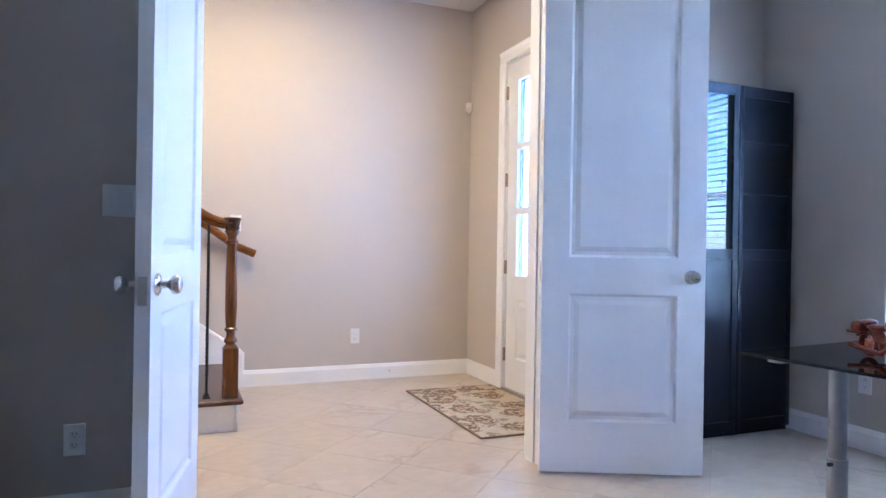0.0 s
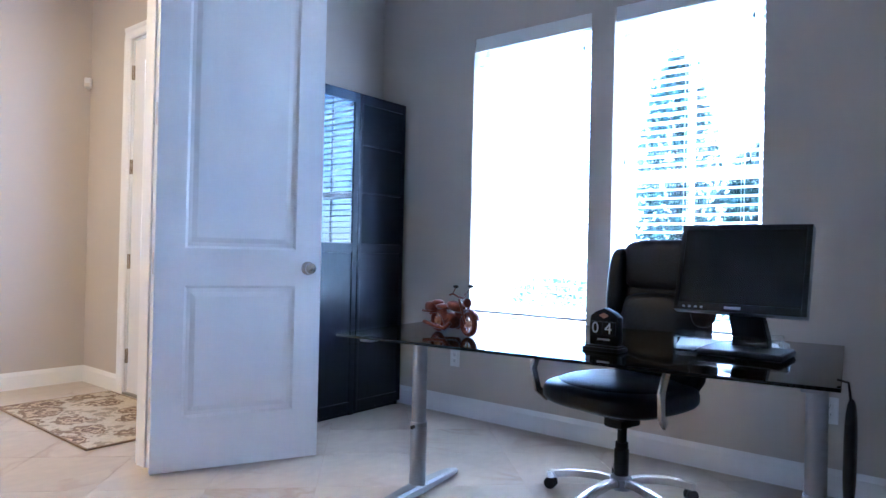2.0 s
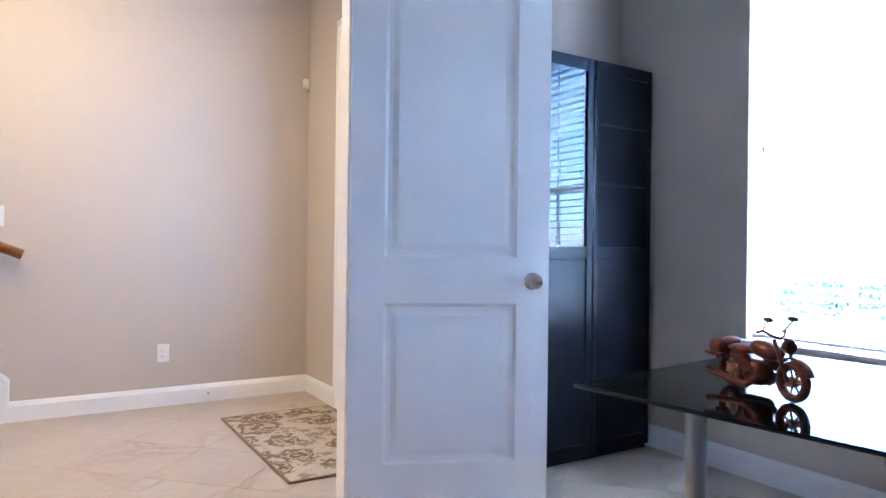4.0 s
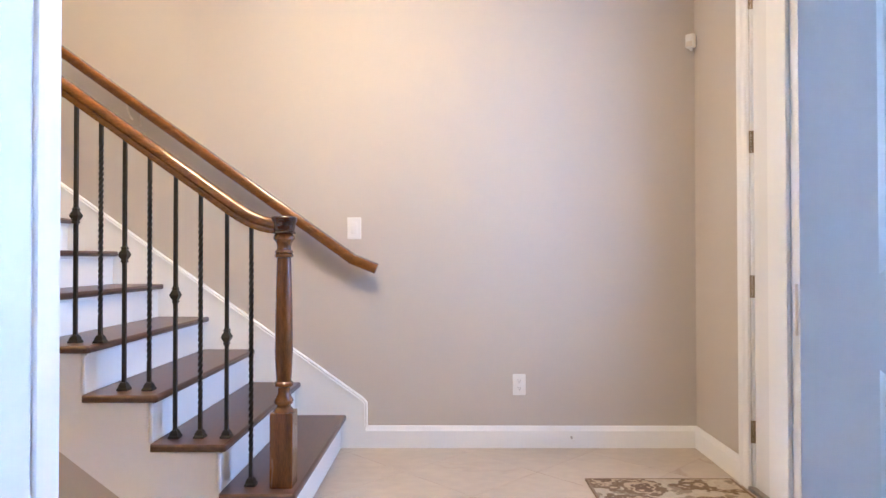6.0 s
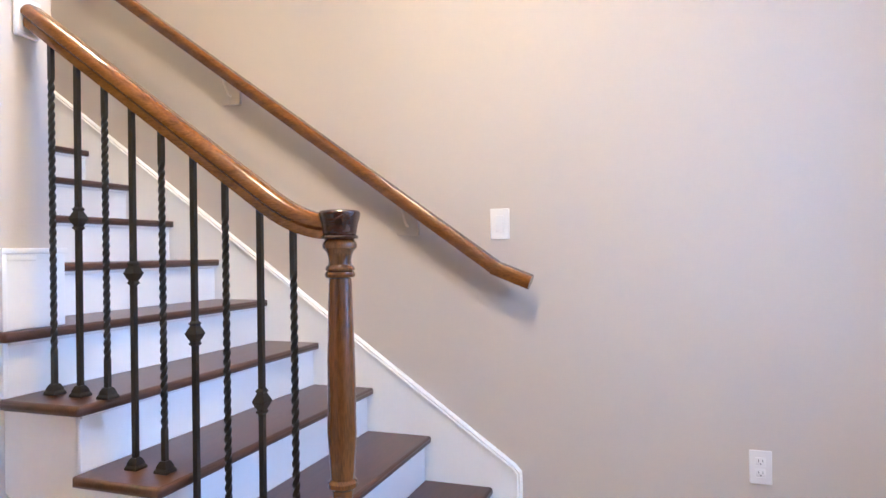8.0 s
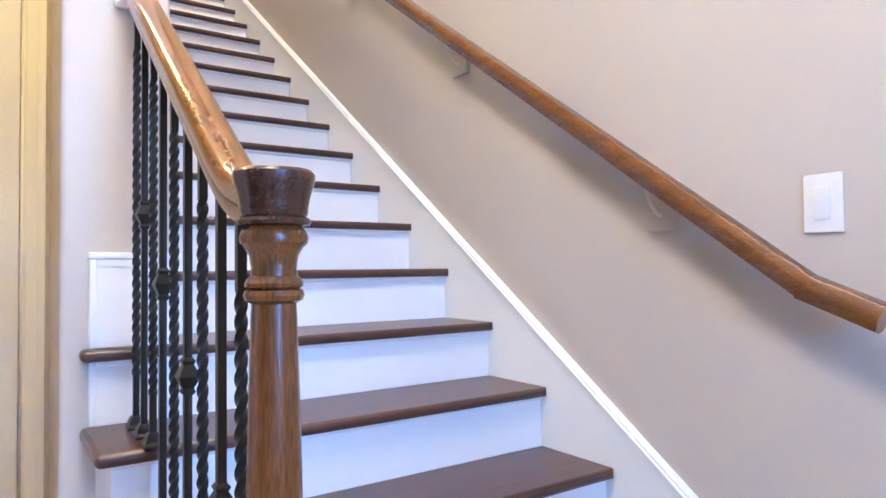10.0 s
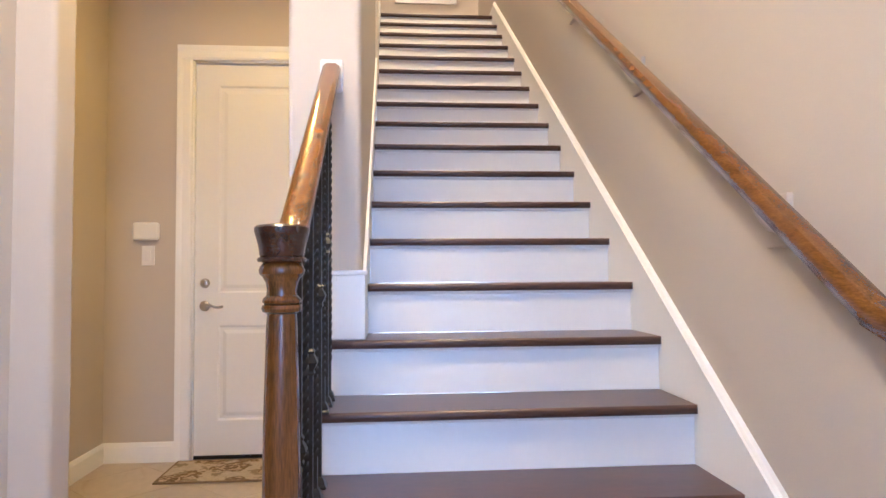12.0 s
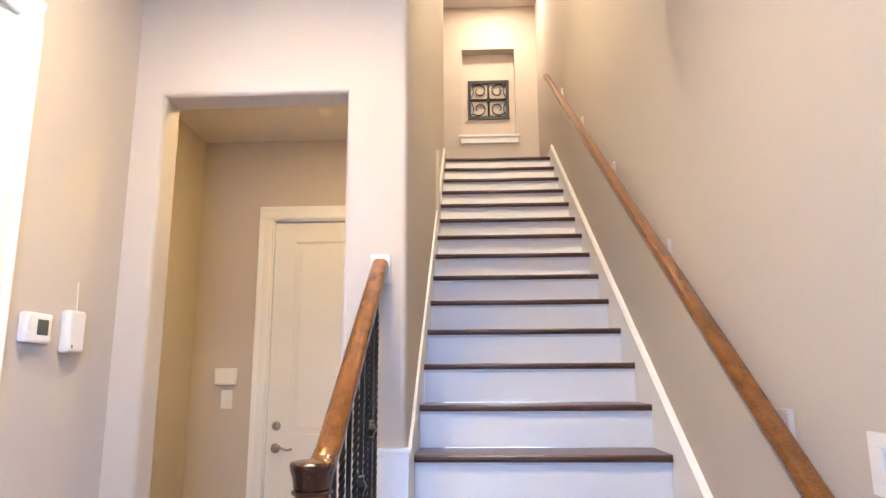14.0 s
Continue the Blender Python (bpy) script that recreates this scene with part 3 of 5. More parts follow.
def staircase():
    ob = thing("staircase", "straight staircase with dark wooden treads and white risers", "stairs", kind="structure")
    for i in range(1, STEPS + 1):
        x1, z = nose(i), i * RISE
        x0 = x1 - RUN - NOSE + 0.002
        y0 = -1.224 if i <= 4 else -1.007
        if i == 5:
            bm = slab([(x0, -1.007), (WX + 0.004, -1.007), (WX + 0.004, -1.224), (x1, -1.224), (x1, -0.0162), (x0, -0.0162)], z - THICK, z)
        elif i == STEPS:
            bm = box(x1 - 0.0855, x1, -1.007, -0.0162, z - THICK, z + 0.001)
        else:
            bm = box(x0, x1, y0, -0.0162, z - THICK, z)
        edges = [e for e in bm.edges if all(abs(v.co.x - x1) < 1e-4 for v in e.verts) or (i <= 5 and all(abs(v.co.y + 1.224) < 1e-4 for v in e.verts))]
        bmesh.ops.bevel(bm, geom=edges, offset=0.0125, segments=4, affect="EDGES", profile=0.5)
        part("tread", bm, TREAD, ob)
        yl = -1.19 if i <= 4 else -1.0065
        if i == 5:
            yl = -1.19
        part("riser", box(x1 - NOSE - 0.016, x1 - NOSE, yl, -0.0165, z - RISE + (0.0005 if i > 1 else 0), z - THICK - 0.0005), WHITE, ob)
        # cove moulding under the nosing
        part("cove", sweep([(x1 - NOSE, yl, z - THICK), (x1 - NOSE, -0.017, z - THICK)], [(0, -0.0005), (0, -0.012), (0.006, -0.009), (0.01, -0.0005)]), WHITE, ob)
    # wall skirt: a sloping board with a moulding on top
    slope = RISE / RUN
    off = 0.125

    def zt(x):
        return (NX1 - x) * slope + RISE + off
    xa, xb = -1.815, nose(STEPS) + 0.06
    ztop = STEPS * RISE + 0.12

    def skirt(y0, y1, xs, name):
        """xs: lower and upper ends; outline in the x-z plane."""
        lo, hi = xs
        z_lo = zt(lo)
        if lo == xa:
            outline = [(lo, 0.0), (lo, 0.237), (lo - 0.02, 0.262), (hi, zt(hi)), (hi - 0.35, zt(hi)), (hi - 0.35, STEPS * RISE), (hi, STEPS * RISE - 0.3), (nose(2), 0)]
        else:
            outline = [(lo, nose_z(lo)), (lo, z_lo), (hi, zt(hi)), (hi - 0.35, zt(hi)), (hi - 0.35, STEPS * RISE), (hi, STEPS * RISE - 0.3)]
        bm = bmesh.new()
        a = [bm.verts.new((x, y0, z)) for x, z in outline]
        b = [bm.verts.new((x, y1, z)) for x, z in outline]
        bm.faces.new(a)
        bm.faces.new(b[::-1])
        n = len(outline)
        for k in range(n):
            bm.faces.new((a[k], a[(k + 1) % n], b[(k + 1) % n], b[k]))
        part(name, bm, WHITE, ob, "white painted sloping skirt board")

    def nose_z(x):
        return (NX1 - x) * slope - 0.05
    skirt(-0.016, -0.0005, (xa, xb), "skirt_board")
    cap = [(0.0, -0.014), (0.021, -0.014), (0.022, -0.006), (0.0165, -0.002), (0.0165, 0.0), (0.020, 0.004), (0.014, 0.010), (0.0, 0.011)]
    path = [(xa - 0.001, 0, 0.12), (xa - 0.001, 0, 0.245), (xa - 0.022, 0, 0.268), (xb, 0, zt(xb))]
    bm = bmesh.new()
    inner = [(u, v) for u, v in cap]

    def band(y_wall, side, pts):
        """A small moulding lying on the wall along pts in the x-z plane."""
        b = bmesh.new()
        rings = []
        for i, p in enumerate(pts):
            p = Vector(p)
            d = Vector()
            if i < len(pts) - 1:
                d += (Vector(pts[i + 1]) - p).normalized()
            if i:
                d += (p - Vector(pts[i - 1])).normalized()
            d.normalize()
            up = Vector((d.z, 0, -d.x)) * (1 if d.x < 0 or abs(d.x) < 1e-6 else -1)
            rings.append([b.verts.new(p + up * v + Vector((0, side * u, 0))) for u, v in inner])
        n = len(inner)
        for r, s in zip(rings, rings[1:]):
            for k in range(n):
                b.faces.new((r[k], r[(k + 1) % n], s[(k + 1) % n], s[k]))
        b.faces.new(rings[0][::-1])
        b.faces.new(rings[-1])
        return b
    part("skirt_moulding", band(-0.0005, -1, path), WHITE, ob)
    # the same along the inner wall, starting with a level return on the wall's end
    xc = WX - 0.03
    skirt(-1.0195, -1.0075, (xc, xb), "skirt_board")
    part("skirt_moulding", band(-1.0195, 1, [(xc, 0, zt(xc)), (xb, 0, zt(xb))]), WHITE, ob)
    part("wall_end_base", boxes((WX - 0.03, WX + 0.016, -1.2, -1.007, 5 * RISE + 0.0005, 5 * RISE + 0.212), (WX - 0.03, WX + 0.022, -1.207, -0.999, 5 * RISE + 0.212, 5 * RISE + 0.228), (WX - 0.03, WX + 0.0195, -1.204, -1.189, 5 * RISE + 0.0005, 5 * RISE + 0.212), (WX, WX + 0.0185, -1.189, -1.1, 5 * RISE + 0.192, 5 * RISE + 0.212), bevel=0.003), WHITE, ob,
         "white moulded base wrapping the wall end")
    part("wall_end_base", boxes((WX + 0.0005, WX + 0.016, -1.2, -1.0, 4 * RISE + 0.0005, 5 * RISE - THICK - 0.001), (WX + 0.0005, WX + 0.0195, -1.204, -1.189, 4 * RISE + 0.0005, 5 * RISE - THICK - 0.001), bevel=0.002), WHITE, ob)
    # open side: stepped stringer over a plastered wall
    bm = bmesh.new()
    low = []
    for i in range(1, 6):
        xr = nose(i) - NOSE - 0.0165
        low += [(xr, (i - 1) * RISE), (xr, i * RISE - THICK - 0.001)]
    low = low[:-1] + [(xr, 5 * RISE - THICK - 0.001), (WX + 0.0005, 5 * RISE - THICK - 0.001)]
    outline = low + [(WX + 0.0005, 0.46), (-2.37, 0.0)]
    outline[0] = (outline[0][0], 0.0)
    f = [bm.verts.new((x, -1.188, z)) for x, z in outline]
    g = [bm.verts.new((x, -1.17, z)) for x, z in outline]
    bm.faces.new(f)
    bm.faces.new(g[::-1])
    n = len(outline)
    for k in range(n):
        bm.faces.new((f[k], f[(k + 1) % n], g[(k + 1) % n], g[k]))
    part("stringer", bm, WHITE, ob, "white painted stepped side stringer")
    bm = bmesh.new()
    side = [(-2.34, 0.0), (WX + 0.0005, 0.47), (WX + 0.0005, 0.0)]
    f = [bm.verts.new((x, -1.177, z)) for x, z in side]
    g = [bm.verts.new((x, -1.13, z)) for x, z in side]
    bm.faces.new(f), bm.faces.new(g[::-1])
    for k in range(3):
        bm.faces.new((f[k], f[(k + 1) % 3], g[(k + 1) % 3], g[k]))
    part("under_stair_wall", bm, WALL, ob, "beige painted wall under the stringer")
    return ob


staircase()
RAILP = [(-0.020, -0.030), (0.020, -0.030), (0.022, -0.018), (0.019, -0.010), (0.029, -0.002), (0.031, 0.010), (0.026, 0.022), (0.014, 0.030), (-0.014, 0.030), (-0.026, 0.022), (-0.031, 0.010), (-0.029, -0.002),
         (-0.019, -0.010), (-0.022, -0.018)]


def twist_bar(z0, z1, r=0.0092, turns=15, lo=0.12, hi=0.88):
    """A square iron bar, twisted along its middle."""
    bm = bmesh.new()
    rings = []
    n = 150
    for k in range(n + 1):
        s = k / n
        a = 2 * math.pi * turns * min(max((s - lo) / (hi - lo), 0), 1) / 2
        rings.append([bm.verts.new((r * math.cos(a + math.pi / 4 + q * math.pi / 2), r * math.sin(a + math.pi / 4 + q * math.pi / 2), z0 + s * (z1 - z0))) for q in range(4)])
    for a, b in zip(rings, rings[1:]):
        for q in range(4):
            bm.faces.new((a[q], a[(q + 1) % 4], b[(q + 1) % 4], b[q]))
    bm.faces.new(rings[0][::-1]), bm.faces.new(rings[-1])
    return bm


def square_lathe(profile):
    return lathe(profile, 4, Matrix.Rotation(radians(45), 4, "Z"))


def balustrade():
    ob = thing("stair_balustrade", "oak stair handrail with turned newel and black iron balusters", "railing")
    ny, nx = -1.117, -1.987
    M = Matrix.Translation((nx, ny, 0.006))
    post = part("newel_post", merge(box(-0.043, 0.043, -0.043, 0.043, RISE - 0.006, 0.455, 0.004), lathe(
        [(0.040, 0.455), (0.034, 0.466), (0.027, 0.472), (0.027, 0.478), (0.035, 0.486), (0.037, 0.496), (0.030, 0.508), (0.023, 0.525), (0.025, 0.545), (0.035, 0.553), (0.035, 0.563), (0.028, 0.57), (0.030, 0.60),
         (0.034, 0.68), (0.032, 0.85), (0.0272, 1.02), (0.0262, 1.036), (0.0340, 1.040), (0.0360, 1.046), (0.0340, 1.052), (0.0300, 1.0535), (0.0340, 1.056), (0.0346, 1.060), (0.0320, 1.065), (0.0275, 1.069), (0.0264, 1.078),
         (0.0285, 1.092), (0.0340, 1.102), (0.0395, 1.107), (0.0408, 1.114), (0.0385, 1.121), (0.0330, 1.1275)], 40)), NEWEL, ob,
        "turned stained oak newel post", M)
    part("newel_cap", lathe([(0.034, 1.1277), (0.0425, 1.129), (0.0440, 1.133), (0.0422, 1.1365), (0.0380, 1.1385), (0.0400, 1.142), (0.0405, 1.150), (0.0435, 1.165), (0.0475, 1.178), (0.0492, 1.185), (0.0488, 1.190), (0.045, 1.194), (0.028, 1.1965)], 40), CAPW, post,
         "dark oak newel cap")
    s = RISE / RUN
    z_at = 1.787
    x_top = WX + 0.022

    def line(x):
        return z_at - (x - x_top) * s
    bend = x_top + (z_at - 1.163) / s
    path = [(x_top, ny, z_at)]
    for k in range(1, 4):
        path.append((x_top + (bend - 0.09 - x_top) * k / 3, ny, line(x_top + (bend - 0.09 - x_top) * k / 3)))
    for k in range(1, 8):
        u = k / 8
        a, b, c = Vector((bend - 0.09, 0, line(bend - 0.09))), Vector((bend, 0, 1.163)), Vector((bend + 0.09, 0, 1.163))
        p = a * (1 - u) ** 2 + b * 2 * u * (1 - u) + c * u * u
        path.append((p.x, ny, p.z))
    path += [(bend + 0.09, ny, 1.163), (nx - 0.03, ny, 1.163)]
    part("handrail", sweep(path, RAILP), RAIL, ob, "glossy stained oak handrail")
    part("rosette", merge(box(WX + 0.0005, WX + 0.02, ny - 0.038, ny + 0.038, z_at - 0.065, z_at + 0.045, 0.008), box(WX + 0.02, WX + 0.0225, ny - 0.033, ny + 0.033, z_at - 0.055, z_at + 0.04, 0.0012)), PLASTIC, ob, "white rounded wall plate")
    xs = [-2.112, -2.205, -2.306, -2.402, -2.502, -2.598, -2.69, -2.786, -2.88]
    knobs = {1: 0.742, 3: 0.902, 5: 1.056, 7: 1.206}
    for k, x in enumerate(xs):
        step = sum(1 for i in range(1, 6) if x < nose(i) - 0.0) if x > nose(5) else 4
        z0 = step * RISE
        z1 = (line(x) if x < bend - 0.06 else 1.185) - 0.012
        if k in knobs:
            bm = box(-0.0065, 0.0065, -0.0065, 0.0065, 0, z1 - z0)
        else:
            bm = twist_bar(0, z1 - z0)
        bal = part("baluster", bm, IRON, ob, "twisted black iron baluster" if k not in knobs else "plain black iron baluster with a collar", Matrix.Translation((x, ny, z0)))
        part("shoe", square_lathe([(0.028, 0), (0.028, 0.006), (0.022, 0.012), (0.022, 0.016), (0.016, 0.026), (0.012, 0.03)]), IRON, bal)
        if k in knobs:
            h = knobs[k] - z0
            part("collar", square_lathe([(0.010, h - 0.032), (0.016, h - 0.026), (0.012, h - 0.02), (0.018, h - 0.012), (0.025, h), (0.018, h + 0.012), (0.012, h + 0.02), (0.016, h + 0.026), (0.010, h + 0.032)]), IRON, bal)
    return ob


balustrade()


def wall_rail():
    ob = thing("wall_handrail", "stained oak handrail on brackets along the stair wall", "handrail")
    s = RISE / RUN
    x0, z0 = -1.88, 1.036
    xe = -6.10
    path = [(x0, -0.072, z0), (xe, -0.072, z0 + (x0 - xe) * s)]
    prof = [(0.0, -0.03), (0.016, -0.026), (0.02, -0.016), (0.027, -0.004), (0.028, 0.010), (0.02, 0.024), (0.0, 0.030), (-0.02, 0.024), (-0.028, 0.010), (-0.027, -0.004), (-0.02, -0.016), (-0.016, -0.026)]
    part("rail", sweep(path, prof), RAIL, ob)
    part("end_piece", sweep([(-1.748, -0.072, 0.982), (x0 - 0.012, -0.072, z0 + 0.004)], prof), RAIL, ob, "mitred end of the handrail")
    for k in range(5):
        xb = -2.262 - k * 0.847
        zb = z0 + (x0 - xb) * s - 0.11
        plate = part("bracket_plate", box(xb - 0.046, xb + 0.046, -0.017, -0.0005, zb - 0.03, zb + 0.095, 0.003), WALL, ob, "bracket block painted like the wall")
        path = [(xb, -0.015, zb + 0.008), (xb, -0.035, zb + 0.014), (xb, -0.055, zb + 0.035), (xb, -0.068, zb + 0.06), (xb, -0.072, zb + 0.085)]
        part("bracket_arm", sweep(path, circle(0.005, 8), up=(1, 0, 0)), BEIGE, plate)
    return ob


wall_rail()


# ---- windows, blinds ----
def window(name, y0, y1):
    ob = thing(name, "white double-hung window with a glazing bar, bright outside", "window", pose(EX, y0, WZ0), kind="structure")
    w, h, x = y1 - y0, WZ1 - WZ0, 0.13
    part("window_frame", boxes((x, x + 0.06, 0, 0.045, 0, h), (x, x + 0.06, w - 0.045, w, 0, h), (x, x + 0.06, 0.045, w - 0.045, 0, 0.05), (x, x + 0.06, 0.045, w - 0.045, h - 0.05, h)), VINYL, ob)
    zm = 0.815
    part("meeting_rail", box(x - 0.01, x + 0.05, 0.045, w - 0.045, zm - 0.022, zm + 0.022, 0.003), VINYL, ob)
    for z0, z1 in ((0.05, zm - 0.022), (zm + 0.022, h - 0.05)):
        part("glazing_bar", box(x + 0.012, x + 0.034, w / 2 - 0.011, w / 2 + 0.011, z0, z1), VINYL, ob)
        pane = part("pane", box(x + 0.02, x + 0.026, 0.045, w - 0.045, z0, z1), GLASS, ob, "window glass coloured to dim the bright outdoors")
        pane.visible_shadow = False
    part("window_sill", box(-0.035, x, -0.03, w + 0.03, -0.022, 0.003, 0.006), WHITE, ob, "white painted window sill")
    part("apron", box(-0.014, -0.0005, -0.012, w + 0.012, -0.085, -0.0225, 0.003), WHITE, ob)
    return ob


def blind(y0, y1, tilt):
    w, h = y1 - y0 - 0.02, WZ1 - WZ0
    ob = thing("window_blind", "white horizontal slat blind, open, under a flat valance", "blind", pose(EX + 0.055, y0 + 0.01, WZ0), group="window blinds")
    part("valance", box(-0.05, -0.035, -0.005, w + 0.005, h - 0.082, h - 0.001, 0.003), BLIND, ob, "flat white valance")
    part("head_rail", box(-0.03, 0.03, 0, w, h - 0.05, h - 0.003), BLIND, ob)
    bm = bmesh.new()
    n = 6
    a = radians(tilt)
    pts = []
    for k in range(n + 1):
        u = -0.025 + 0.05 * k / n
        v = 0.003 * (1 - (u / 0.025) ** 2)
        pts.append((u * math.cos(a) - v * math.sin(a), u * math.sin(a) + v * math.cos(a)))
    low = [[bm.verts.new((px, y, pz - 0.0012)) for px, pz in pts] for y in (0.002, w - 0.002)]
    high = [[bm.verts.new((px, y, pz + 0.0012)) for px, pz in pts] for y in (0.002, w - 0.002)]
    for k in range(n):
        bm.faces.new((low[0][k], low[0][k + 1], low[1][k + 1], low[1][k]))
        bm.faces.new((high[0][k], high[1][k], high[1][k + 1], high[0][k + 1]))
    for e in (0, n):
        bm.faces.new((low[0][e], low[1][e], high[1][e], high[0][e]))
    for s in (0, 1):
        bm.faces.new([*low[s], *high[s][::-1]])
    me = mesh_of("slat", bm, BLIND)
    z = 0.075
    while z < h - 0.09:
        s = new("slat", me)
        s.parent, s.location = ob, (0, 0, z)
        z += 0.0435
    part("bottom_rail", box(-0.027, 0.027, 0.001, w - 0.001, 0.012, 0.03, 0.004), BLIND, ob)
    for y in (0.09, w / 2, w - 0.09):
        part("ladder_cord", boxes((-0.0275, -0.0262, y - 0.001, y + 0.001, 0.03, h - 0.05), (0.0262, 0.0275, y - 0.001, y + 0.001, 0.03, h - 0.05)), BLIND, ob)
    for y, zt in ((0.045, 1.55), (w - 0.05, 0.90), (0.05, 0.86)):
        c = part("pull_cord", rod((-0.032, y, zt), (-0.032, y, h - 0.06), 0.0012, 6), BLIND, ob)
        part("tassel", lathe([(0.003, -0.03), (0.006, -0.026), (0.0055, -0.012), (0.002, 0)], 10, Matrix.Translation((-0.032, y, zt))), GREYPL, c, "small dark cord tassel")
    return ob


window("window_1", *W1)
window("window_2", *W2)
blind(*W1, -4)
blind(*W2, -4)


# ---- study furniture ----
def tall_cabinet(x0, x1, stile, label, glazed=True):
    """A tall bookcase unit with a door: a wood panel below, dark glass above; unglazed, a dark sheet as shelf shade."""
    y0, y1, h = -2.21, -1.955, 2.0
    ob = thing("cabinet", label, "cabinet", pose(x0, y0, 0), group="tall study cabinets")
    w, d, t = x1 - x0, y1 - y0, 0.02
    for xa in (0, w - t):
        part("side_panel", box(xa, xa + t, 0.022, d, 0, h, 0.001), BLACKWOOD, ob)
    part("top_panel", box(t, w - t, 0.022, d, h - 0.025, h), BLACKWOOD, ob)
    part("plinth", box(t, w - t, 0.03, 0.045, 0, 0.05), BLACKWOOD, ob)
    part("back_panel", box(t, w - t, d - 0.012, d, 0.07, h - 0.025), BLACKWOOD, ob)
    for z in (0.05, 0.45, 0.85, 1.375, 1.675):
        part("shelf", box(t, w - t, 0.024, d - 0.014, z, z + 0.018), BLACKWOOD, ob)
    door = part("door", box(stile, w - stile, 0.006, 0.016, 0.03, 1.02), BLACKWOOD, ob, "black-brown framed door")
    for xa in (0.001, w - stile):
        part("stile", box(xa, xa + stile - 0.001, 0, 0.02, 0.03, h - 0.002, 0.0015), BLACKWOOD, door)
    for za, zb in ((0.03, 0.09), (1.005, 1.065), (h - 0.062, h - 0.002)):
        part("door_rail", box(stile, w - stile, 0, 0.0198, za, zb, 0.0015), BLACKWOOD, door)
    if glazed:
        part("pane", box(stile, w - stile, 0.008, 0.013, 1.065, h - 0.062), SMOKED, door, "dark reflecting glass")
    else:
        # dark sheet painted as shelf shade, with strips in front as shelf edges
        part("pane", box(stile, w - stile, 0.008, 0.013, 1.065, h - 0.062), SHELFSHADE, door, "dark sheet standing in for shaded shelves")
        for z in (1.385, 1.685):
            part("shelf_edge", box(stile, w - stile, 0.005, 0.0079, z - 0.006, z + 0.006), BLACKWOOD, door)
    return ob


tall_cabinet(0.215, 0.678, 0.042, "tall black-brown cabinet with dark glass door reflecting the blinds")
tall_cabinet(0.68, 1.098, 0.03, "tall black-brown cabinet with a dark sheet as its upper shelves' shade", False)
DESK, DZ = (0.030, -4.100, 6.8), 0.715


def desk():
    ob = thing("desk", "black glass desk on silver tubular T-legs", "desk", pose(DESK[0], DESK[1], 0, 0, 0, DESK[2]))
    hx, hy = 0.475, 0.784
    outline = [(-hx, -hy), *[(-hx - 0.008 * math.sin(math.pi * k / 10), -hy + 2 * hy * k / 10) for k in range(1, 10)], (-hx, hy), (hx, hy), (hx, -hy)]
    part("tabletop", slab(outline, DZ - 0.010, DZ, 0.0015), BLACKGLASS, ob, "polished black glass top")
    part("support_frame", boxes((-0.03, 0.03, -hy + 0.13, hy - 0.13, DZ - 0.045, DZ - 0.016), *[(-hx + 0.12, hx - 0.12, y - 0.025, y + 0.025, DZ - 0.04, DZ - 0.011) for y in (-hy + 0.067, hy - 0.04)], bevel=0.003), STEEL, ob,
         "silver steel frame")
    for y in (-hy + 0.067, hy - 0.04):
        leg = part("leg", lathe([(0.036, 0.035), (0.036, 0.30), (0.0355, 0.302), (0.031, 0.304), (0.031, DZ - 0.042), (0.045, DZ - 0.0415), (0.045, DZ - 0.0402)], 28, Matrix.Translation((0.02, y, 0))), STEEL, ob, "silver tubular leg")
        part("clamp_screw", rod((0.02 - 0.036, y, 0.285), (0.02 - 0.052, y, 0.285), 0.008, 10), BLACKPL, leg)
        bm = bmesh.new()
        rows = [(-0.35, 0.016, 0.022), (-0.28, 0.024, 0.032), (0.02, 0.038, 0.042), (0.27, 0.024, 0.032), (0.33, 0.016, 0.022)]
        rings = [[bm.verts.new((x, y + s * hw, z)) for s, z in ((-1, 0.006), (1, 0.006), (1, hh * 0.8), (0.7, hh), (-0.7, hh), (-1, hh * 0.8))] for x, hw, hh in rows]
        for a, b in zip(rings, rings[1:]):
            for k in range(6):
                bm.faces.new((a[k], a[(k + 1) % 6], b[(k + 1) % 6], b[k]))
        bm.faces.new(rings[0][::-1]), bm.faces.new(rings[-1])
        foot = part("foot", bm, STEEL, ob, "silver foot bar")
        for x in (-0.33, 0.31):
            part("foot_pad", boxes((x - 0.018, x + 0.018, y - 0.014, y + 0.014, 0, 0.008)), BLACKPL, foot)
    return ob


desk()


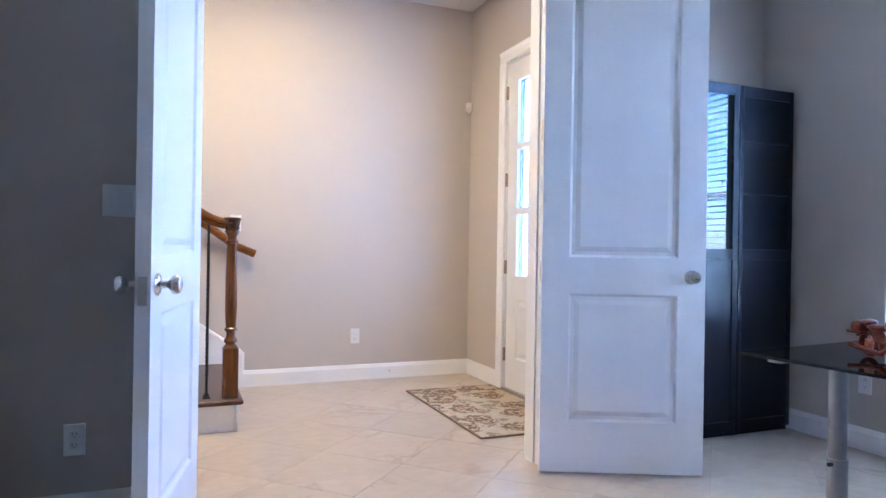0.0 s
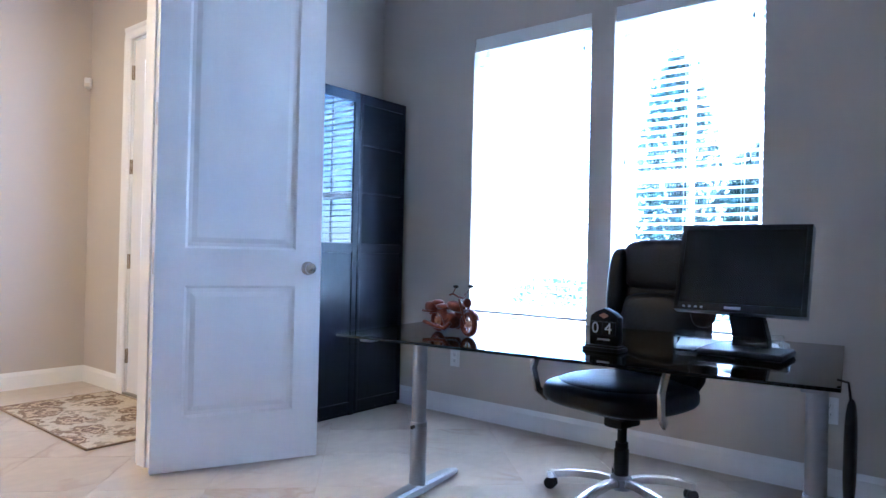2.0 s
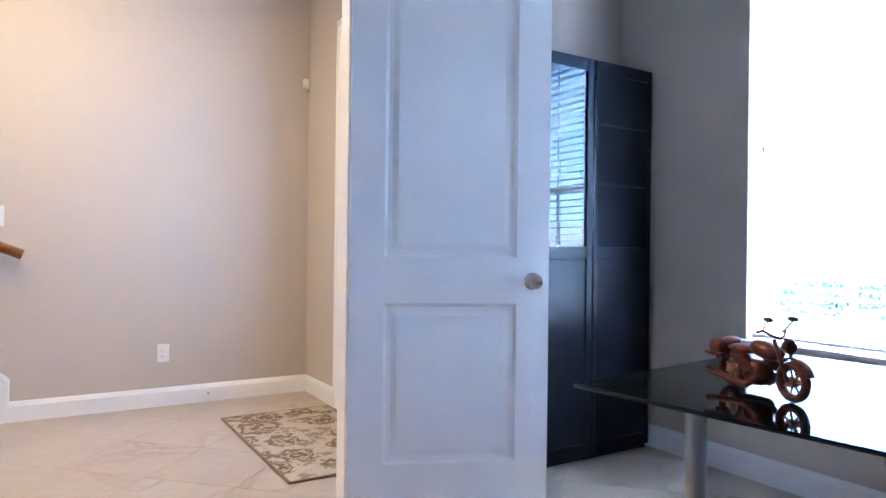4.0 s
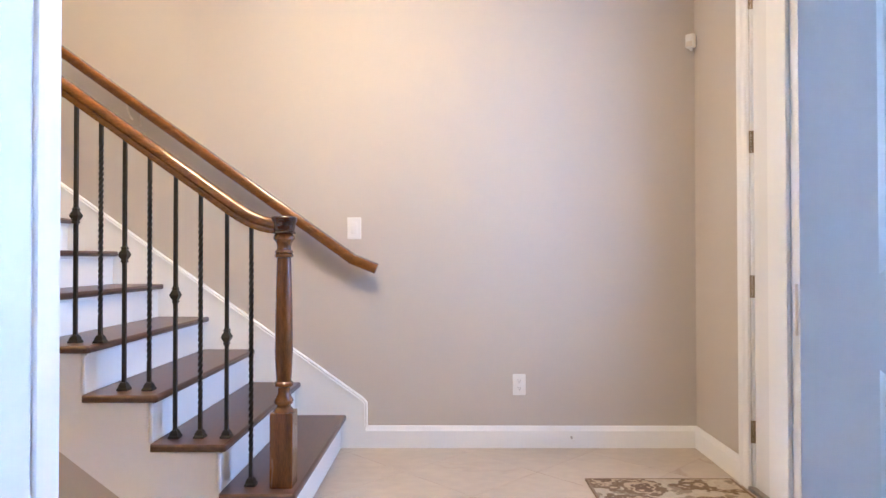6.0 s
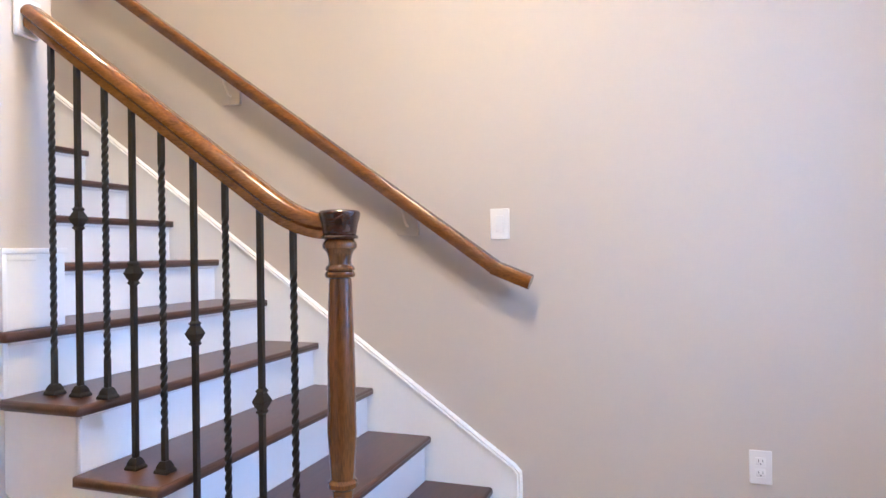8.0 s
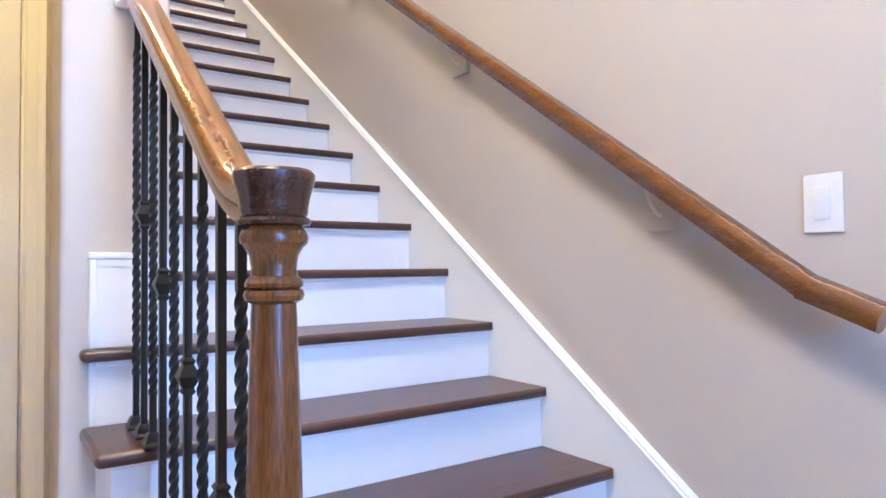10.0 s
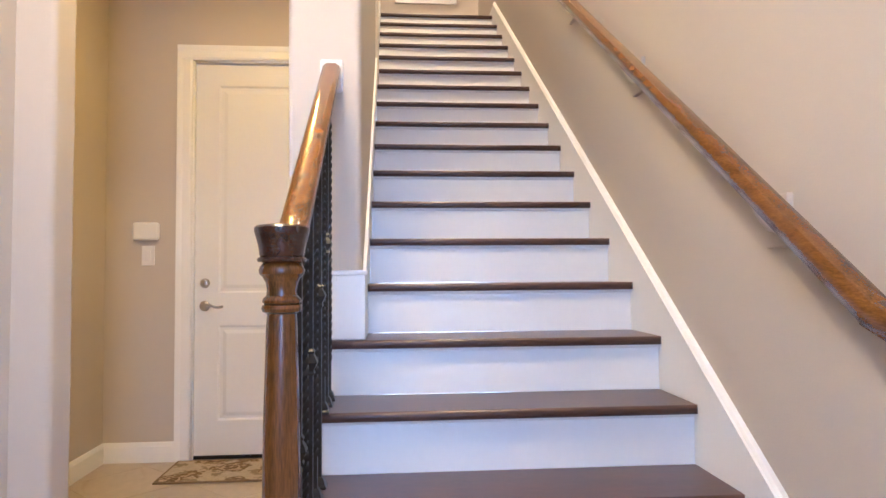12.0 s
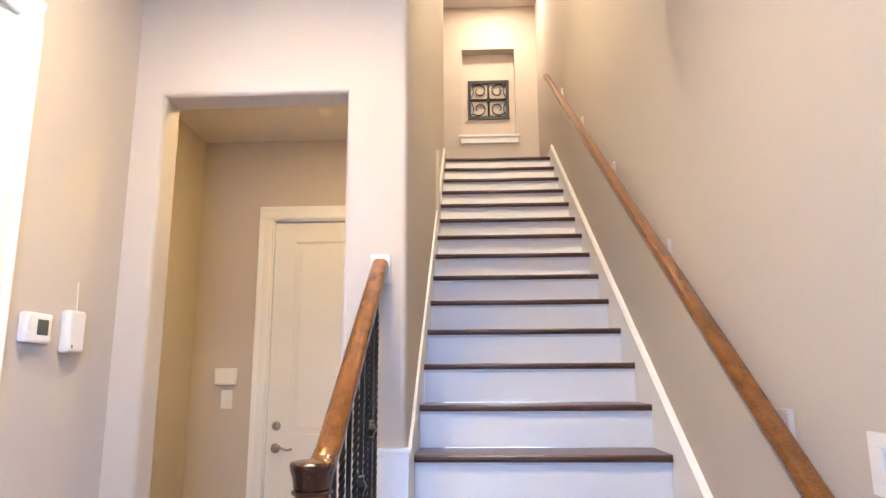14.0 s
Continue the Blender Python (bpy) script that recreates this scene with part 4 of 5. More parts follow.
def office_chair():
    ob = thing("office_chair", "black leather executive chair with padded back on a silver star base", "chair", pose(0.445, -4.055, 0, 0, 0, 168))
    T, Rz = Matrix.Translation, lambda a: Matrix.Rotation(radians(a), 4, "Z")
    Ry = lambda a: Matrix.Rotation(radians(a), 4, "Y")
    part("seat", merge(cushion(0.27, 0.275, 0.06, 3.4), cushion(0.225, 0.235, 0.04, 2.6), T((0.01, 0, 0.036))), LEATHER, ob, "padded black leather seat", T((0.02, 0, 0.455)))
    back = part("backrest", cushion(0.055, 0.215, 0.33, 5.0), LEATHER, ob, "stitched black leather backrest", T((-0.23, 0.035, 0.762)) @ Ry(-7))
    part("headrest_pad", cushion(0.045, 0.195, 0.11, 4.5), LEATHER, back, "", T((0.03, 0, 0.22)))
    part("back_pad", cushion(0.045, 0.19, 0.105, 3.0), LEATHER, back, "", T((0.035, 0, -0.005)))
    part("lumbar_pad", cushion(0.045, 0.185, 0.09, 3.0), LEATHER, back, "", T((0.035, 0, -0.205)))
    for s in (-1, 1):
        part("side_wing", cushion(0.06, 0.045, 0.16, 3.2), LEATHER, back, "", T((0.04, s * 0.205, 0.13)))
    part("seat_plate", box(-0.13, 0.13, -0.1, 0.1, 0.37, 0.398, 0.008), BLACKPL, ob)
    part("tilt_housing", box(-0.07, 0.07, -0.045, 0.045, 0.315, 0.372, 0.012), BLACKPL, ob)
    part("gas_column", lathe([(0.03, 0.09), (0.03, 0.22), (0.026, 0.222), (0.026, 0.25), (0.019, 0.252), (0.019, 0.33)], 20), BLACKPL, ob)
    for s in (-1, 1):
        path = [(0.14, s * 0.285, 0.40), (0.19, s * 0.30, 0.44), (0.21, s * 0.31, 0.53), (0.17, s * 0.31, 0.62), (0.06, s * 0.305, 0.655), (-0.10, s * 0.295, 0.65), (-0.2, s * 0.27, 0.63)]
        arm = part("armrest", sweep(path, [(-0.016, -0.007), (0.016, -0.007), (0.018, 0), (0.016, 0.007), (-0.016, 0.007), (-0.018, 0)], up=(0, s, 0.02)), NICKEL, ob, "curved silver armrest")
        part("arm_pad", cushion(0.13, 0.03, 0.018, 3), LEATHER, arm, "black padded arm top", T((-0.02, s * 0.303, 0.672)))
    hub = part("base_hub", lathe([(0.045, 0.06), (0.048, 0.075), (0.045, 0.105), (0.034, 0.115)], 24), STEEL, ob)
    for k in range(5):
        m = Rz(72 * k + 3)
        path = [(0.03, 0, 0.092), (0.10, 0, 0.100), (0.2, 0, 0.092), (0.29, 0, 0.070), (0.315, 0, 0.062)]
        leg = part("base_leg", sweep(path, [(-0.022, -0.016), (0.022, -0.016), (0.016, 0.010), (0.0, 0.014), (-0.016, 0.010)]), NICKEL, ob, "polished silver star leg", m)
        wheel = bmesh.new()
        for s in (-1, 1):
            merge(wheel, lathe([(0.010, -0.009), (0.024, -0.008), (0.026, -0.003), (0.026, 0.003), (0.024, 0.008), (0.010, 0.009)], 18, T((0.305, s * 0.014, 0.026)) @ X90))
        merge(wheel, rod((0.300, 0, 0.026), (0.300, 0, 0.06), 0.007, 10))
        part("caster", wheel, BLACKPL, leg, "black twin-wheel caster")
    return ob


office_chair()


def monitor():
    ob = thing("monitor", "black flat computer monitor with silver edge on a slanted stand", "monitor", pose(0.05, -4.622, DZ, 0, 0, 180))
    m = Matrix.Translation((0.06, 0, 0.272)) @ Matrix.Rotation(radians(-17), 4, "Y")
    w, h = 0.190, 0.142
    shell = part("shell", merge(box(-0.03, 0.006, -w, w, -h, h, 0.006), box(-0.05, -0.028, -w * 0.7, w * 0.7, -h * 0.7, h * 0.7, 0.01)), STEEL, ob, "silver monitor shell", m)
    part("bezel", boxes((0.0062, 0.011, -w + 0.002, -w + 0.016, -h + 0.002, h - 0.002), (0.0062, 0.011, w - 0.016, w - 0.002, -h + 0.002, h - 0.002), (0.0062, 0.011, -w + 0.016, w - 0.016, h - 0.017, h - 0.002),
                        (0.0062, 0.011, -w + 0.016, w - 0.016, -h + 0.002, -h + 0.026), bevel=0.0012), BLACKPL, shell)
    part("screen", box(0.0062, 0.0085, -w + 0.016, w - 0.016, -h + 0.026, h - 0.017), SCREEN, shell, "dark switched-off screen")
    part("badge", box(0.0112, 0.0118, -0.035, 0.012, -h + 0.010, -h + 0.018), STEEL, shell)
    for k in range(4):
        part("button", box(0.0112, 0.013, -w + 0.03 + k * 0.018, -w + 0.038 + k * 0.018, -h + 0.009, -h + 0.015), STEEL, shell)
    bm = bmesh.new()
    rows = [(-0.085, 0.055, 0.008), (-0.08, 0.053, 0.05), (-0.03, 0.05, 0.11), (0.035, 0.047, 0.18)]
    rings = [[bm.verts.new(v) for v in ((x - 0.028, -hw, z), (x + 0.028, -hw, z), (x + 0.028, hw, z), (x - 0.028, hw, z))] for x, hw, z in rows]
    for a, b in zip(rings, rings[1:]):
        for k in range(4):
            bm.faces.new((a[k], a[(k + 1) % 4], b[(k + 1) % 4], b[k]))
    bm.faces.new(rings[0][::-1]), bm.faces.new(rings[-1])
    bmesh.ops.bevel(bm, geom=bm.edges[:], offset=0.004, segments=2, affect="EDGES")
    part("stand_neck", bm, BLACKPL, ob, "slanted black stand")
    part("stand_base", box(-0.11, 0.09, -0.125, 0.125, 0.0, 0.022, 0.009), BLACKPL, ob, "black stand base")
    return ob


monitor()


def text_mesh(body, size, depth=0.0006):
    cu = bpy.data.curves.new("lettering", "FONT")
    cu.body, cu.size, cu.extrude, cu.align_x, cu.align_y = body, size, depth, "CENTER", "CENTER"
    ob = bpy.data.objects.new("lettering", cu)
    scene.collection.objects.link(ob)
    me = bpy.data.meshes.new_from_object(ob.evaluated_get(bpy.context.evaluated_depsgraph_get()))
    bpy.data.objects.remove(ob)
    bpy.data.curves.remove(cu)
    return me


def calendar():
    ob = thing("desk_calendar", "black block calendar reading 04 on the desk", "calendar", pose(-0.185, -4.262, DZ, 0, 0, -92))
    part("plinth", boxes((-0.062, 0.062, -0.035, 0.035, 0, 0.012), (-0.056, 0.056, -0.030, 0.030, 0.012, 0.018), bevel=0.002), BLACKPL, ob, "stepped black plinth")
    part("stand", slab([(-0.048, 0.0), (0.048, 0.0), (0.048, 0.09), (0.03, 0.105), (0.0, 0.118), (-0.03, 0.105), (-0.048, 0.09)], 0, 0.035, 0.002), BLACKPL, ob, "", Matrix.Translation((0, 0.024, 0.018)) @ X90)
    for s, ch in ((-1, "0"), (1, "4")):
        block = part("number_block", box(-0.02, 0.02, -0.014, 0.0, -0.021, 0.021, 0.002), BLACKPL, ob, "", Matrix.Translation((s * 0.022, -0.0112, 0.072)))
        n = new("digit", text_mesh(ch, 0.050))
        n.data.materials.append(PAPER)
        n.parent, n.matrix_basis = block, Matrix.Translation((0, -0.0146, 0)) @ X90
    part("month_bar", box(-0.022, 0.022, -0.0125, -0.0112, 0.033, 0.039), PAPER, ob, "small pale lettering bar")
    part("emblem", slab([(-0.017, 0), (0, 0.009), (0.017, 0), (0, -0.009)], 0, 0.0015), BRONZE, ob, "lozenge emblem", Matrix.Translation((0, -0.0113, 0.112)) @ X90)
    return ob


calendar()


def motorbike():
    ob = thing("model_motorcycle", "small copper model motorcycle standing on the desk", "ornament", pose(-0.224, -3.668, DZ, 0, 0, -106))
    T = Matrix.Translation

    def tyre(x, r, name):
        prof = [(r + 0.010 * math.cos(a), 0.011 * math.sin(a)) for a in (2 * math.pi * k / 10 for k in range(10))]
        bm = bmesh.new()
        rings = []
        for j in range(28):
            c, s = math.cos(2 * math.pi * j / 28), math.sin(2 * math.pi * j / 28)
            rings.append([bm.verts.new((q * c, y, q * s)) for q, y in prof])
        for j in range(28):
            a, b = rings[j], rings[(j + 1) % 28]
            for k in range(10):
                bm.faces.new((a[k], a[(k + 1) % 10], b[(k + 1) % 10], b[k]))
        w = part(name, bm, COPPER, ob, "copper wheel", T((x, 0, r + 0.010)))
        hub = lathe([(0.010, -0.012), (0.012, -0.006), (0.012, 0.006), (0.010, 0.012)], 14, X90)
        for k in range(7):
            a = 2 * math.pi * k / 7
            merge(hub, rod((0.008 * math.cos(a), 0, 0.008 * math.sin(a)), (r * math.cos(a), 0, r * math.sin(a)), 0.0028, 6))
        part("spokes", hub, BRONZE, w, "bright copper spokes")
    tyre(0.105, 0.036, "front_wheel")
    tyre(-0.085, 0.034, "rear_wheel")
    part("engine", merge(merge(cushion(0.035, 0.026, 0.03, 3), rod((0.0, -0.02, 0.0), (-0.03, -0.02, 0.035), 0.016, 12)), rod((0.0, 0.012, 0.0), (0.035, 0.012, 0.035), 0.016, 12)), COPPER, ob, "", T((0.0, 0, 0.05)))
    part("fuel_tank", cushion(0.045, 0.025, 0.02, 2.4), COPPER, ob, "", T((0.028, 0, 0.105)) @ Matrix.Rotation(radians(8), 4, "Y"))
    part("saddle", merge(cushion(0.045, 0.024, 0.011, 2.4), cushion(0.022, 0.022, 0.012, 2.4), T((-0.045, 0, 0.012))), COPPER, ob, "", T((-0.045, 0, 0.098)))
    part("rear_box", merge(cushion(0.03, 0.034, 0.022, 3.4), box(-0.035, 0.03, -0.036, 0.036, -0.02, -0.01, 0.004)), COPPER, ob, "copper saddle box", T((-0.115, 0, 0.092)))
    for x, r in ((0.105, 0.052), (-0.085, 0.05)):
        path = [(x + r * math.cos(a), 0, 0.046 + r * math.sin(a)) for a in (radians(20 + 14 * k) for k in range(11))]
        part("mudguard", sweep(path, circle(0.007, 8, 1.8, 0.5), up=(0.001, 0, 1)), COPPER, ob)
    fork = rod((0.105, 0.016, 0.046), (0.066, 0.016, 0.135), 0.0045, 8)
    merge(fork, rod((0.105, -0.016, 0.046), (0.066, -0.016, 0.135), 0.0045, 8))
    part("front_fork", fork, COPPER, ob)
    part("headlamp", lathe([(0.005, 0), (0.014, 0.006), (0.017, 0.018), (0.015, 0.022)], 16, T((0.078, 0, 0.122)) @ Matrix.Rotation(radians(90), 4, "Y")), COPPER, ob)
    part("handlebar", sweep([(0.034, 0.036, 0.148), (0.048, 0.032, 0.153), (0.062, 0.016, 0.142), (0.066, 0, 0.137), (0.062, -0.016, 0.142), (0.048, -0.032, 0.153), (0.034, -0.036, 0.148)], circle(0.0035, 8)), COPPER, ob)
    for s in (-1, 1):
        mir = part("mirror", rod((0.048, s * 0.031, 0.153), (0.066, s * 0.034, 0.176), 0.002, 6), COPPER, ob)
        part("mirror_head", cushion(0.016, 0.004, 0.006, 2.2), BLACKPL, mir, "", T((0.068, s * 0.034, 0.18)))
        part("exhaust", sweep([(0.03, s * 0.026, 0.045), (0.0, s * 0.034, 0.022), (-0.06, s * 0.036, 0.026), (-0.13, s * 0.036, 0.036)], circle(0.008, 10)), COPPER, ob)
    return ob


motorbike()


def acrylic_tray():
    ob = thing("letter_tray", "clear acrylic paper tray holding white paper behind the monitor", "tray", pose(0.01, -4.41, DZ, 0, 0, -75))
    for row in ((0, 0.34, 0, 0.004, 0.001, 0.045), (0, 0.34, 0.226, 0.23, 0.001, 0.045), (0, 0.004, 0.004, 0.226, 0.001, 0.045)):
        part("tray_wall", box(*row, bevel=0.0008), ACRYLIC, ob)
    part("tray_floor", box(0.004, 0.34, 0.004, 0.226, 0.001, 0.004), ACRYLIC, ob)
    part("paper_stack", box(0.01, 0.32, 0.01, 0.22, 0.0045, 0.017), PAPER, ob, "stack of white paper")
    return ob


acrylic_tray()


def hanging_pouch():
    ob = thing("hanging_case", "black case hanging by a strap from the desk edge", "case", pose(-0.275, -4.946, 0))
    part("case", cushion(0.028, 0.014, 0.135, 2.8), BLACKPL, ob, "", Matrix.Translation((0, 0, 0.545)) @ Matrix.Rotation(radians(6), 4, "Y"))
    part("strap", sweep([(-0.005, 0.0, 0.675), (-0.008, 0.002, 0.70), (0.0, 0.006, 0.720), (0.0, 0.03, 0.7245)], circle(0.003, 6), up=(1, 0, 0)), BLACKPL, ob)
    return ob


hanging_pouch()


# ---- plates, sensors and small fixtures ----
def outlet(m, label="white wall outlet plate"):
    ob = thing("wall_outlet", label, "outlet", m, group="wall outlets")
    part("plate", box(-0.036, 0.036, -0.007, -0.0005, -0.058, 0.058, 0.003), PLASTIC, ob)
    for s in (-1, 1):
        sock = part("socket", box(-0.017, 0.017, -0.009, -0.007, s * 0.02 - 0.014, s * 0.02 + 0.014, 0.002), PLASTIC, ob)
        part("slots", boxes((-0.0075, -0.0055, -0.0094, -0.009, s * 0.02 - 0.001, s * 0.02 + 0.008), (0.0055, 0.0075, -0.0094, -0.009, s * 0.02 - 0.001, s * 0.02 + 0.008), (-0.002, 0.002, -0.0094, -0.009, s * 0.02 - 0.009, s * 0.02 - 0.005)), GREYPL, sock)
    return ob


def switch(m, gangs, label):
    ob = thing("light_switch", label, "switch", m, group="light switches")
    w = 0.0385 + 0.023 * (gangs - 1)
    part("plate", box(-w, w, -0.007, -0.0005, -0.060, 0.060, 0.003), PLASTIC, ob)
    for k in range(gangs):
        x = (k - (gangs - 1) / 2) * 0.046
        part("rocker", box(-0.0165, 0.0165, -0.004, 0.002, -0.033, 0.033, 0.0015), PLASTIC, ob, "", Matrix.Translation((x, -0.0085, 0)) @ Matrix.Rotation(radians(4), 4, "X"))
    return ob


outlet(pose(-0.972, 0, 0.345))
switch(pose(-1.880, 0, 1.206), 1, "white single rocker light switch on the stair wall")
switch(pose(-2.475, SY0, 1.203), 2, "white double rocker light switch beside the study door")
outlet(pose(-2.615, SY0, 0.318))
outlet(pose(EX, -2.64, 0.36, 0, 0, -90))
outlet(pose(EX, -4.70, 0.37, 0, 0, -90))
switch(pose(-4.9, -2.396, 1.243, 0, 0, 90), 1, "white single rocker light switch beside the hall door")


def motion_sensor():
    ob = thing("motion_sensor", "small white motion sensor in the wall corner", "sensor", pose(-0.0, -0.0, 2.222, 0, 0, -45))
    part("housing", merge(box(-0.024, 0.024, -0.065, -0.028, -0.034, 0.042, 0.008), box(-0.016, 0.016, -0.029, -0.012, -0.02, 0.03, 0.003)), PLASTIC, ob)
    part("lens", box(-0.017, 0.017, -0.068, -0.062, -0.028, 0.0, 0.003), BEIGE, ob, "curved sensor lens")
    part("mount", rod((0, -0.018, 0.0), (0, -0.042, -0.042), 0.009, 10), PLASTIC, ob)
    return ob


motion_sensor()


def thermostat():
    ob = thing("thermostat", "white wall thermostat with a grey display", "thermostat", pose(-2.508, SY1, 1.53, 0, 0, 180))
    part("housing", box(-0.062, 0.062, -0.03, -0.0005, -0.045, 0.045, 0.008), PLASTIC, ob)
    part("display", box(-0.012, 0.04, -0.0315, -0.0295, -0.022, 0.026, 0.001), GREYPL, ob, "grey display")
    for k in range(3):
        part("button", box(-0.05, -0.035, -0.033, -0.0295, 0.016 - k * 0.018, 0.026 - k * 0.018, 0.001), PLASTIC, ob)
    return ob


thermostat()


def wireless_box():
    ob = thing("wireless_keypad", "white wall receiver box with a thin aerial", "receiver", pose(-2.692, SY1, 1.535, 0, 0, 180))
    part("housing", box(-0.045, 0.045, -0.038, -0.0005, -0.075, 0.065, 0.01), PLASTIC, ob)
    part("aerial", rod((0.02, -0.015, 0.06), (0.018, -0.012, 0.165), 0.002, 6), PLASTIC, ob, "thin white aerial")
    part("lamp_dot", box(-0.028, -0.022, -0.0392, -0.0375, -0.06, -0.05), GREYPL, ob)
    return ob


wireless_box()


def chime_box():
    ob = thing("chime_box", "white rounded alarm box on the hall wall", "alarm box", pose(-4.9, -2.405, 1.39, 0, 0, 90))
    part("housing", box(-0.078, 0.078, -0.035, -0.0005, -0.055, 0.055, 0.016, 3), PLASTIC, ob)
    part("lip", box(-0.07, 0.07, -0.037, -0.0352, -0.05, -0.044), PLASTIC, ob)
    return ob


chime_box()


def smoke_detector():
    ob = thing("smoke_detector", "round white detector on the hall ceiling", "detector", pose(-4.40, -1.69, HC))
    part("base", lathe([(0.046, -0.009), (0.049, -0.005), (0.049, -0.0005)], 32), PLASTIC, ob)
    part("dome", lathe([(0.022, -0.024), (0.034, -0.021), (0.040, -0.015), (0.042, -0.0092)], 32), PLASTIC, ob)
    return ob


smoke_detector()


def can_light(x, y, z, r=0.085):
    ob = thing("ceiling_downlight", "round white recessed ceiling downlight, lit", "ceiling light", pose(x, y, z), group="ceiling downlights")
    bm = bmesh.new()
    rings = [[bm.verts.new((q * math.cos(a), q * math.sin(a), h)) for a in (2 * math.pi * k / 32 for k in range(32))] for q, h in ((r + 0.02, -0.0005), (r + 0.018, -0.006), (r, -0.004), (r, -0.0005))]
    for a, b in zip(rings, rings[1:]):
        for k in range(32):
            bm.faces.new((a[k], a[(k + 1) % 32], b[(k + 1) % 32], b[k]))
    part("trim_ring", bm, PLASTIC, ob)
    part("lens", lathe([(r - 0.002, -0.003), (r - 0.002, -0.001)], 32), BULB, ob, "glowing warm lens")
    return ob


BULB = glow_material("warm_bulb", WARM, 2.0)
can_light(-1.85, -1.35, FC, 0.285)
can_light(-3.5, -0.5, UC, 0.13)
can_light(-6.9, -0.5, UC, 0.13)
can_light(-3.75, -1.55, HC, 0.075)


def door_stop():
    ob = thing("door_stop", "small spring door stop on the baseboard", "door stop", pose(-0.69, -0.0155, 0.062))
    path = [(0.005 * math.cos(k * 0.9), -0.002 - 0.0008 * k, 0.005 * math.sin(k * 0.9)) for k in range(70)]
    part("spring", sweep(path, circle(0.0012, 5), up=(0, 1, 0.3)), BRASSY, ob)
    part("tip", rod((0, -0.055, 0), (0, -0.068, 0), 0.007, 10), PLASTIC, ob, "white rubber tip")
    return ob


door_stop()


def wall_art():
    ob = thing("wall_art", "square black iron scroll panel of four curls in the niche", "wall art", pose(NX - 0.115, -0.55, 4.515))
    h = 0.236
    M = Matrix.Rotation(radians(90), 4, "Z") @ Matrix.Rotation(radians(90), 4, "X")
    part("frame", boxes((-0.01, 0.01, -h, h, h - 0.035, h), (-0.01, 0.01, -h, h, -h, -h + 0.035), (-0.01, 0.01, -h, -h + 0.035, -h + 0.035, h - 0.035), (-0.01, 0.01, h - 0.035, h, -h + 0.035, h - 0.035),
                        (-0.009, 0.009, -0.012, 0.012, -h + 0.035, h - 0.035), (-0.009, 0.009, -h + 0.035, -0.012, -0.012, 0.012), (-0.009, 0.009, 0.012, h - 0.035, -0.012, 0.012)), IRON, ob, "dark iron square frame")
    part("boss", lathe([(0.03, -0.012), (0.034, 0), (0.03, 0.012)], 8, M), IRON, ob)
    for sy in (-1, 1):
        for sz in (-1, 1):
            path = []
            for k in range(44):
                a = 0.15 * k
                q = 0.085 * math.exp(-0.20 * a) + 0.012
                path.append((0, sy * (0.105 + q * math.cos(a + 0.6)), sz * (0.105 + q * math.sin(a + 0.6) * 1.0)))
            path = [(0, sy * 0.02, sz * 0.20), (0, sy * 0.09, sz * 0.208)] + path
            part("scroll", sweep(path, [(-0.006, -0.007), (0.006, -0.007), (0.006, 0.007), (-0.006, 0.007)], up=(1, 0, 0)), IRON, ob)
            path = [(0, sy * (0.2 - 0.03 * math.sin(k / 12 * 3.1)), sz * (0.03 + 0.16 * k / 12)) for k in range(13)]
            part("scroll", sweep(path, [(-0.005, -0.006), (0.005, -0.006), (0.005, 0.006), (-0.005, 0.006)], up=(1, 0, 0)), IRON, ob)
    part("hanger", boxes((-0.0145, -0.0102, -0.01, 0.01, h - 0.03, h - 0.01)), IRON, ob)
    return ob


wall_art()


def rug(x0, x1, y0, y1, label):
    ob = thing("rug", label, "rug", pose(x0, y0, 0), group="floral rugs")
    w, d = x1 - x0, y1 - y0
    bm = bmesh.new()
    n, m = 24, 36
    grid = [[bm.verts.new((w * i / n, d * j / m, 0.010 + 0.0015 * noise.noise((i * 0.35, j * 0.35, x0)))) for j in range(m + 1)] for i in range(n + 1)]
    for i in range(n):
        for j in range(m):
            bm.faces.new((grid[i][j], grid[i + 1][j], grid[i + 1][j + 1], grid[i][j + 1]))
    ring = [grid[i][0] for i in range(n + 1)] + [grid[n][j] for j in range(1, m + 1)] + [grid[i][m] for i in range(n - 1, -1, -1)] + [grid[0][j] for j in range(m - 1, 0, -1)]
    low = [bm.verts.new((v.co.x, v.co.y, 0.001)) for v in ring]
    for k in range(len(ring)):
        bm.faces.new((ring[k], ring[(k + 1) % len(ring)], low[(k + 1) % len(ring)], low[k]))
    part("woven_face", bm, RUG, ob)
    t = 0.012
    part("binding", boxes((-t, 0, -t, d + t, 0.0005, 0.011), (w, w + t, -t, d + t, 0.0005, 0.011), (0, w, -t, 0, 0.0005, 0.011), (0, w, d, d + t, 0.0005, 0.011), bevel=0.003), RUGEDGE, ob, "dark woven binding")
    return ob


rug(-0.71, -0.05, -1.78, -0.54, "tan and brown floral rug before the front door")
rug(-4.86, -4.46, -2.19, -1.32, "tan and brown floral rug before the hall door")


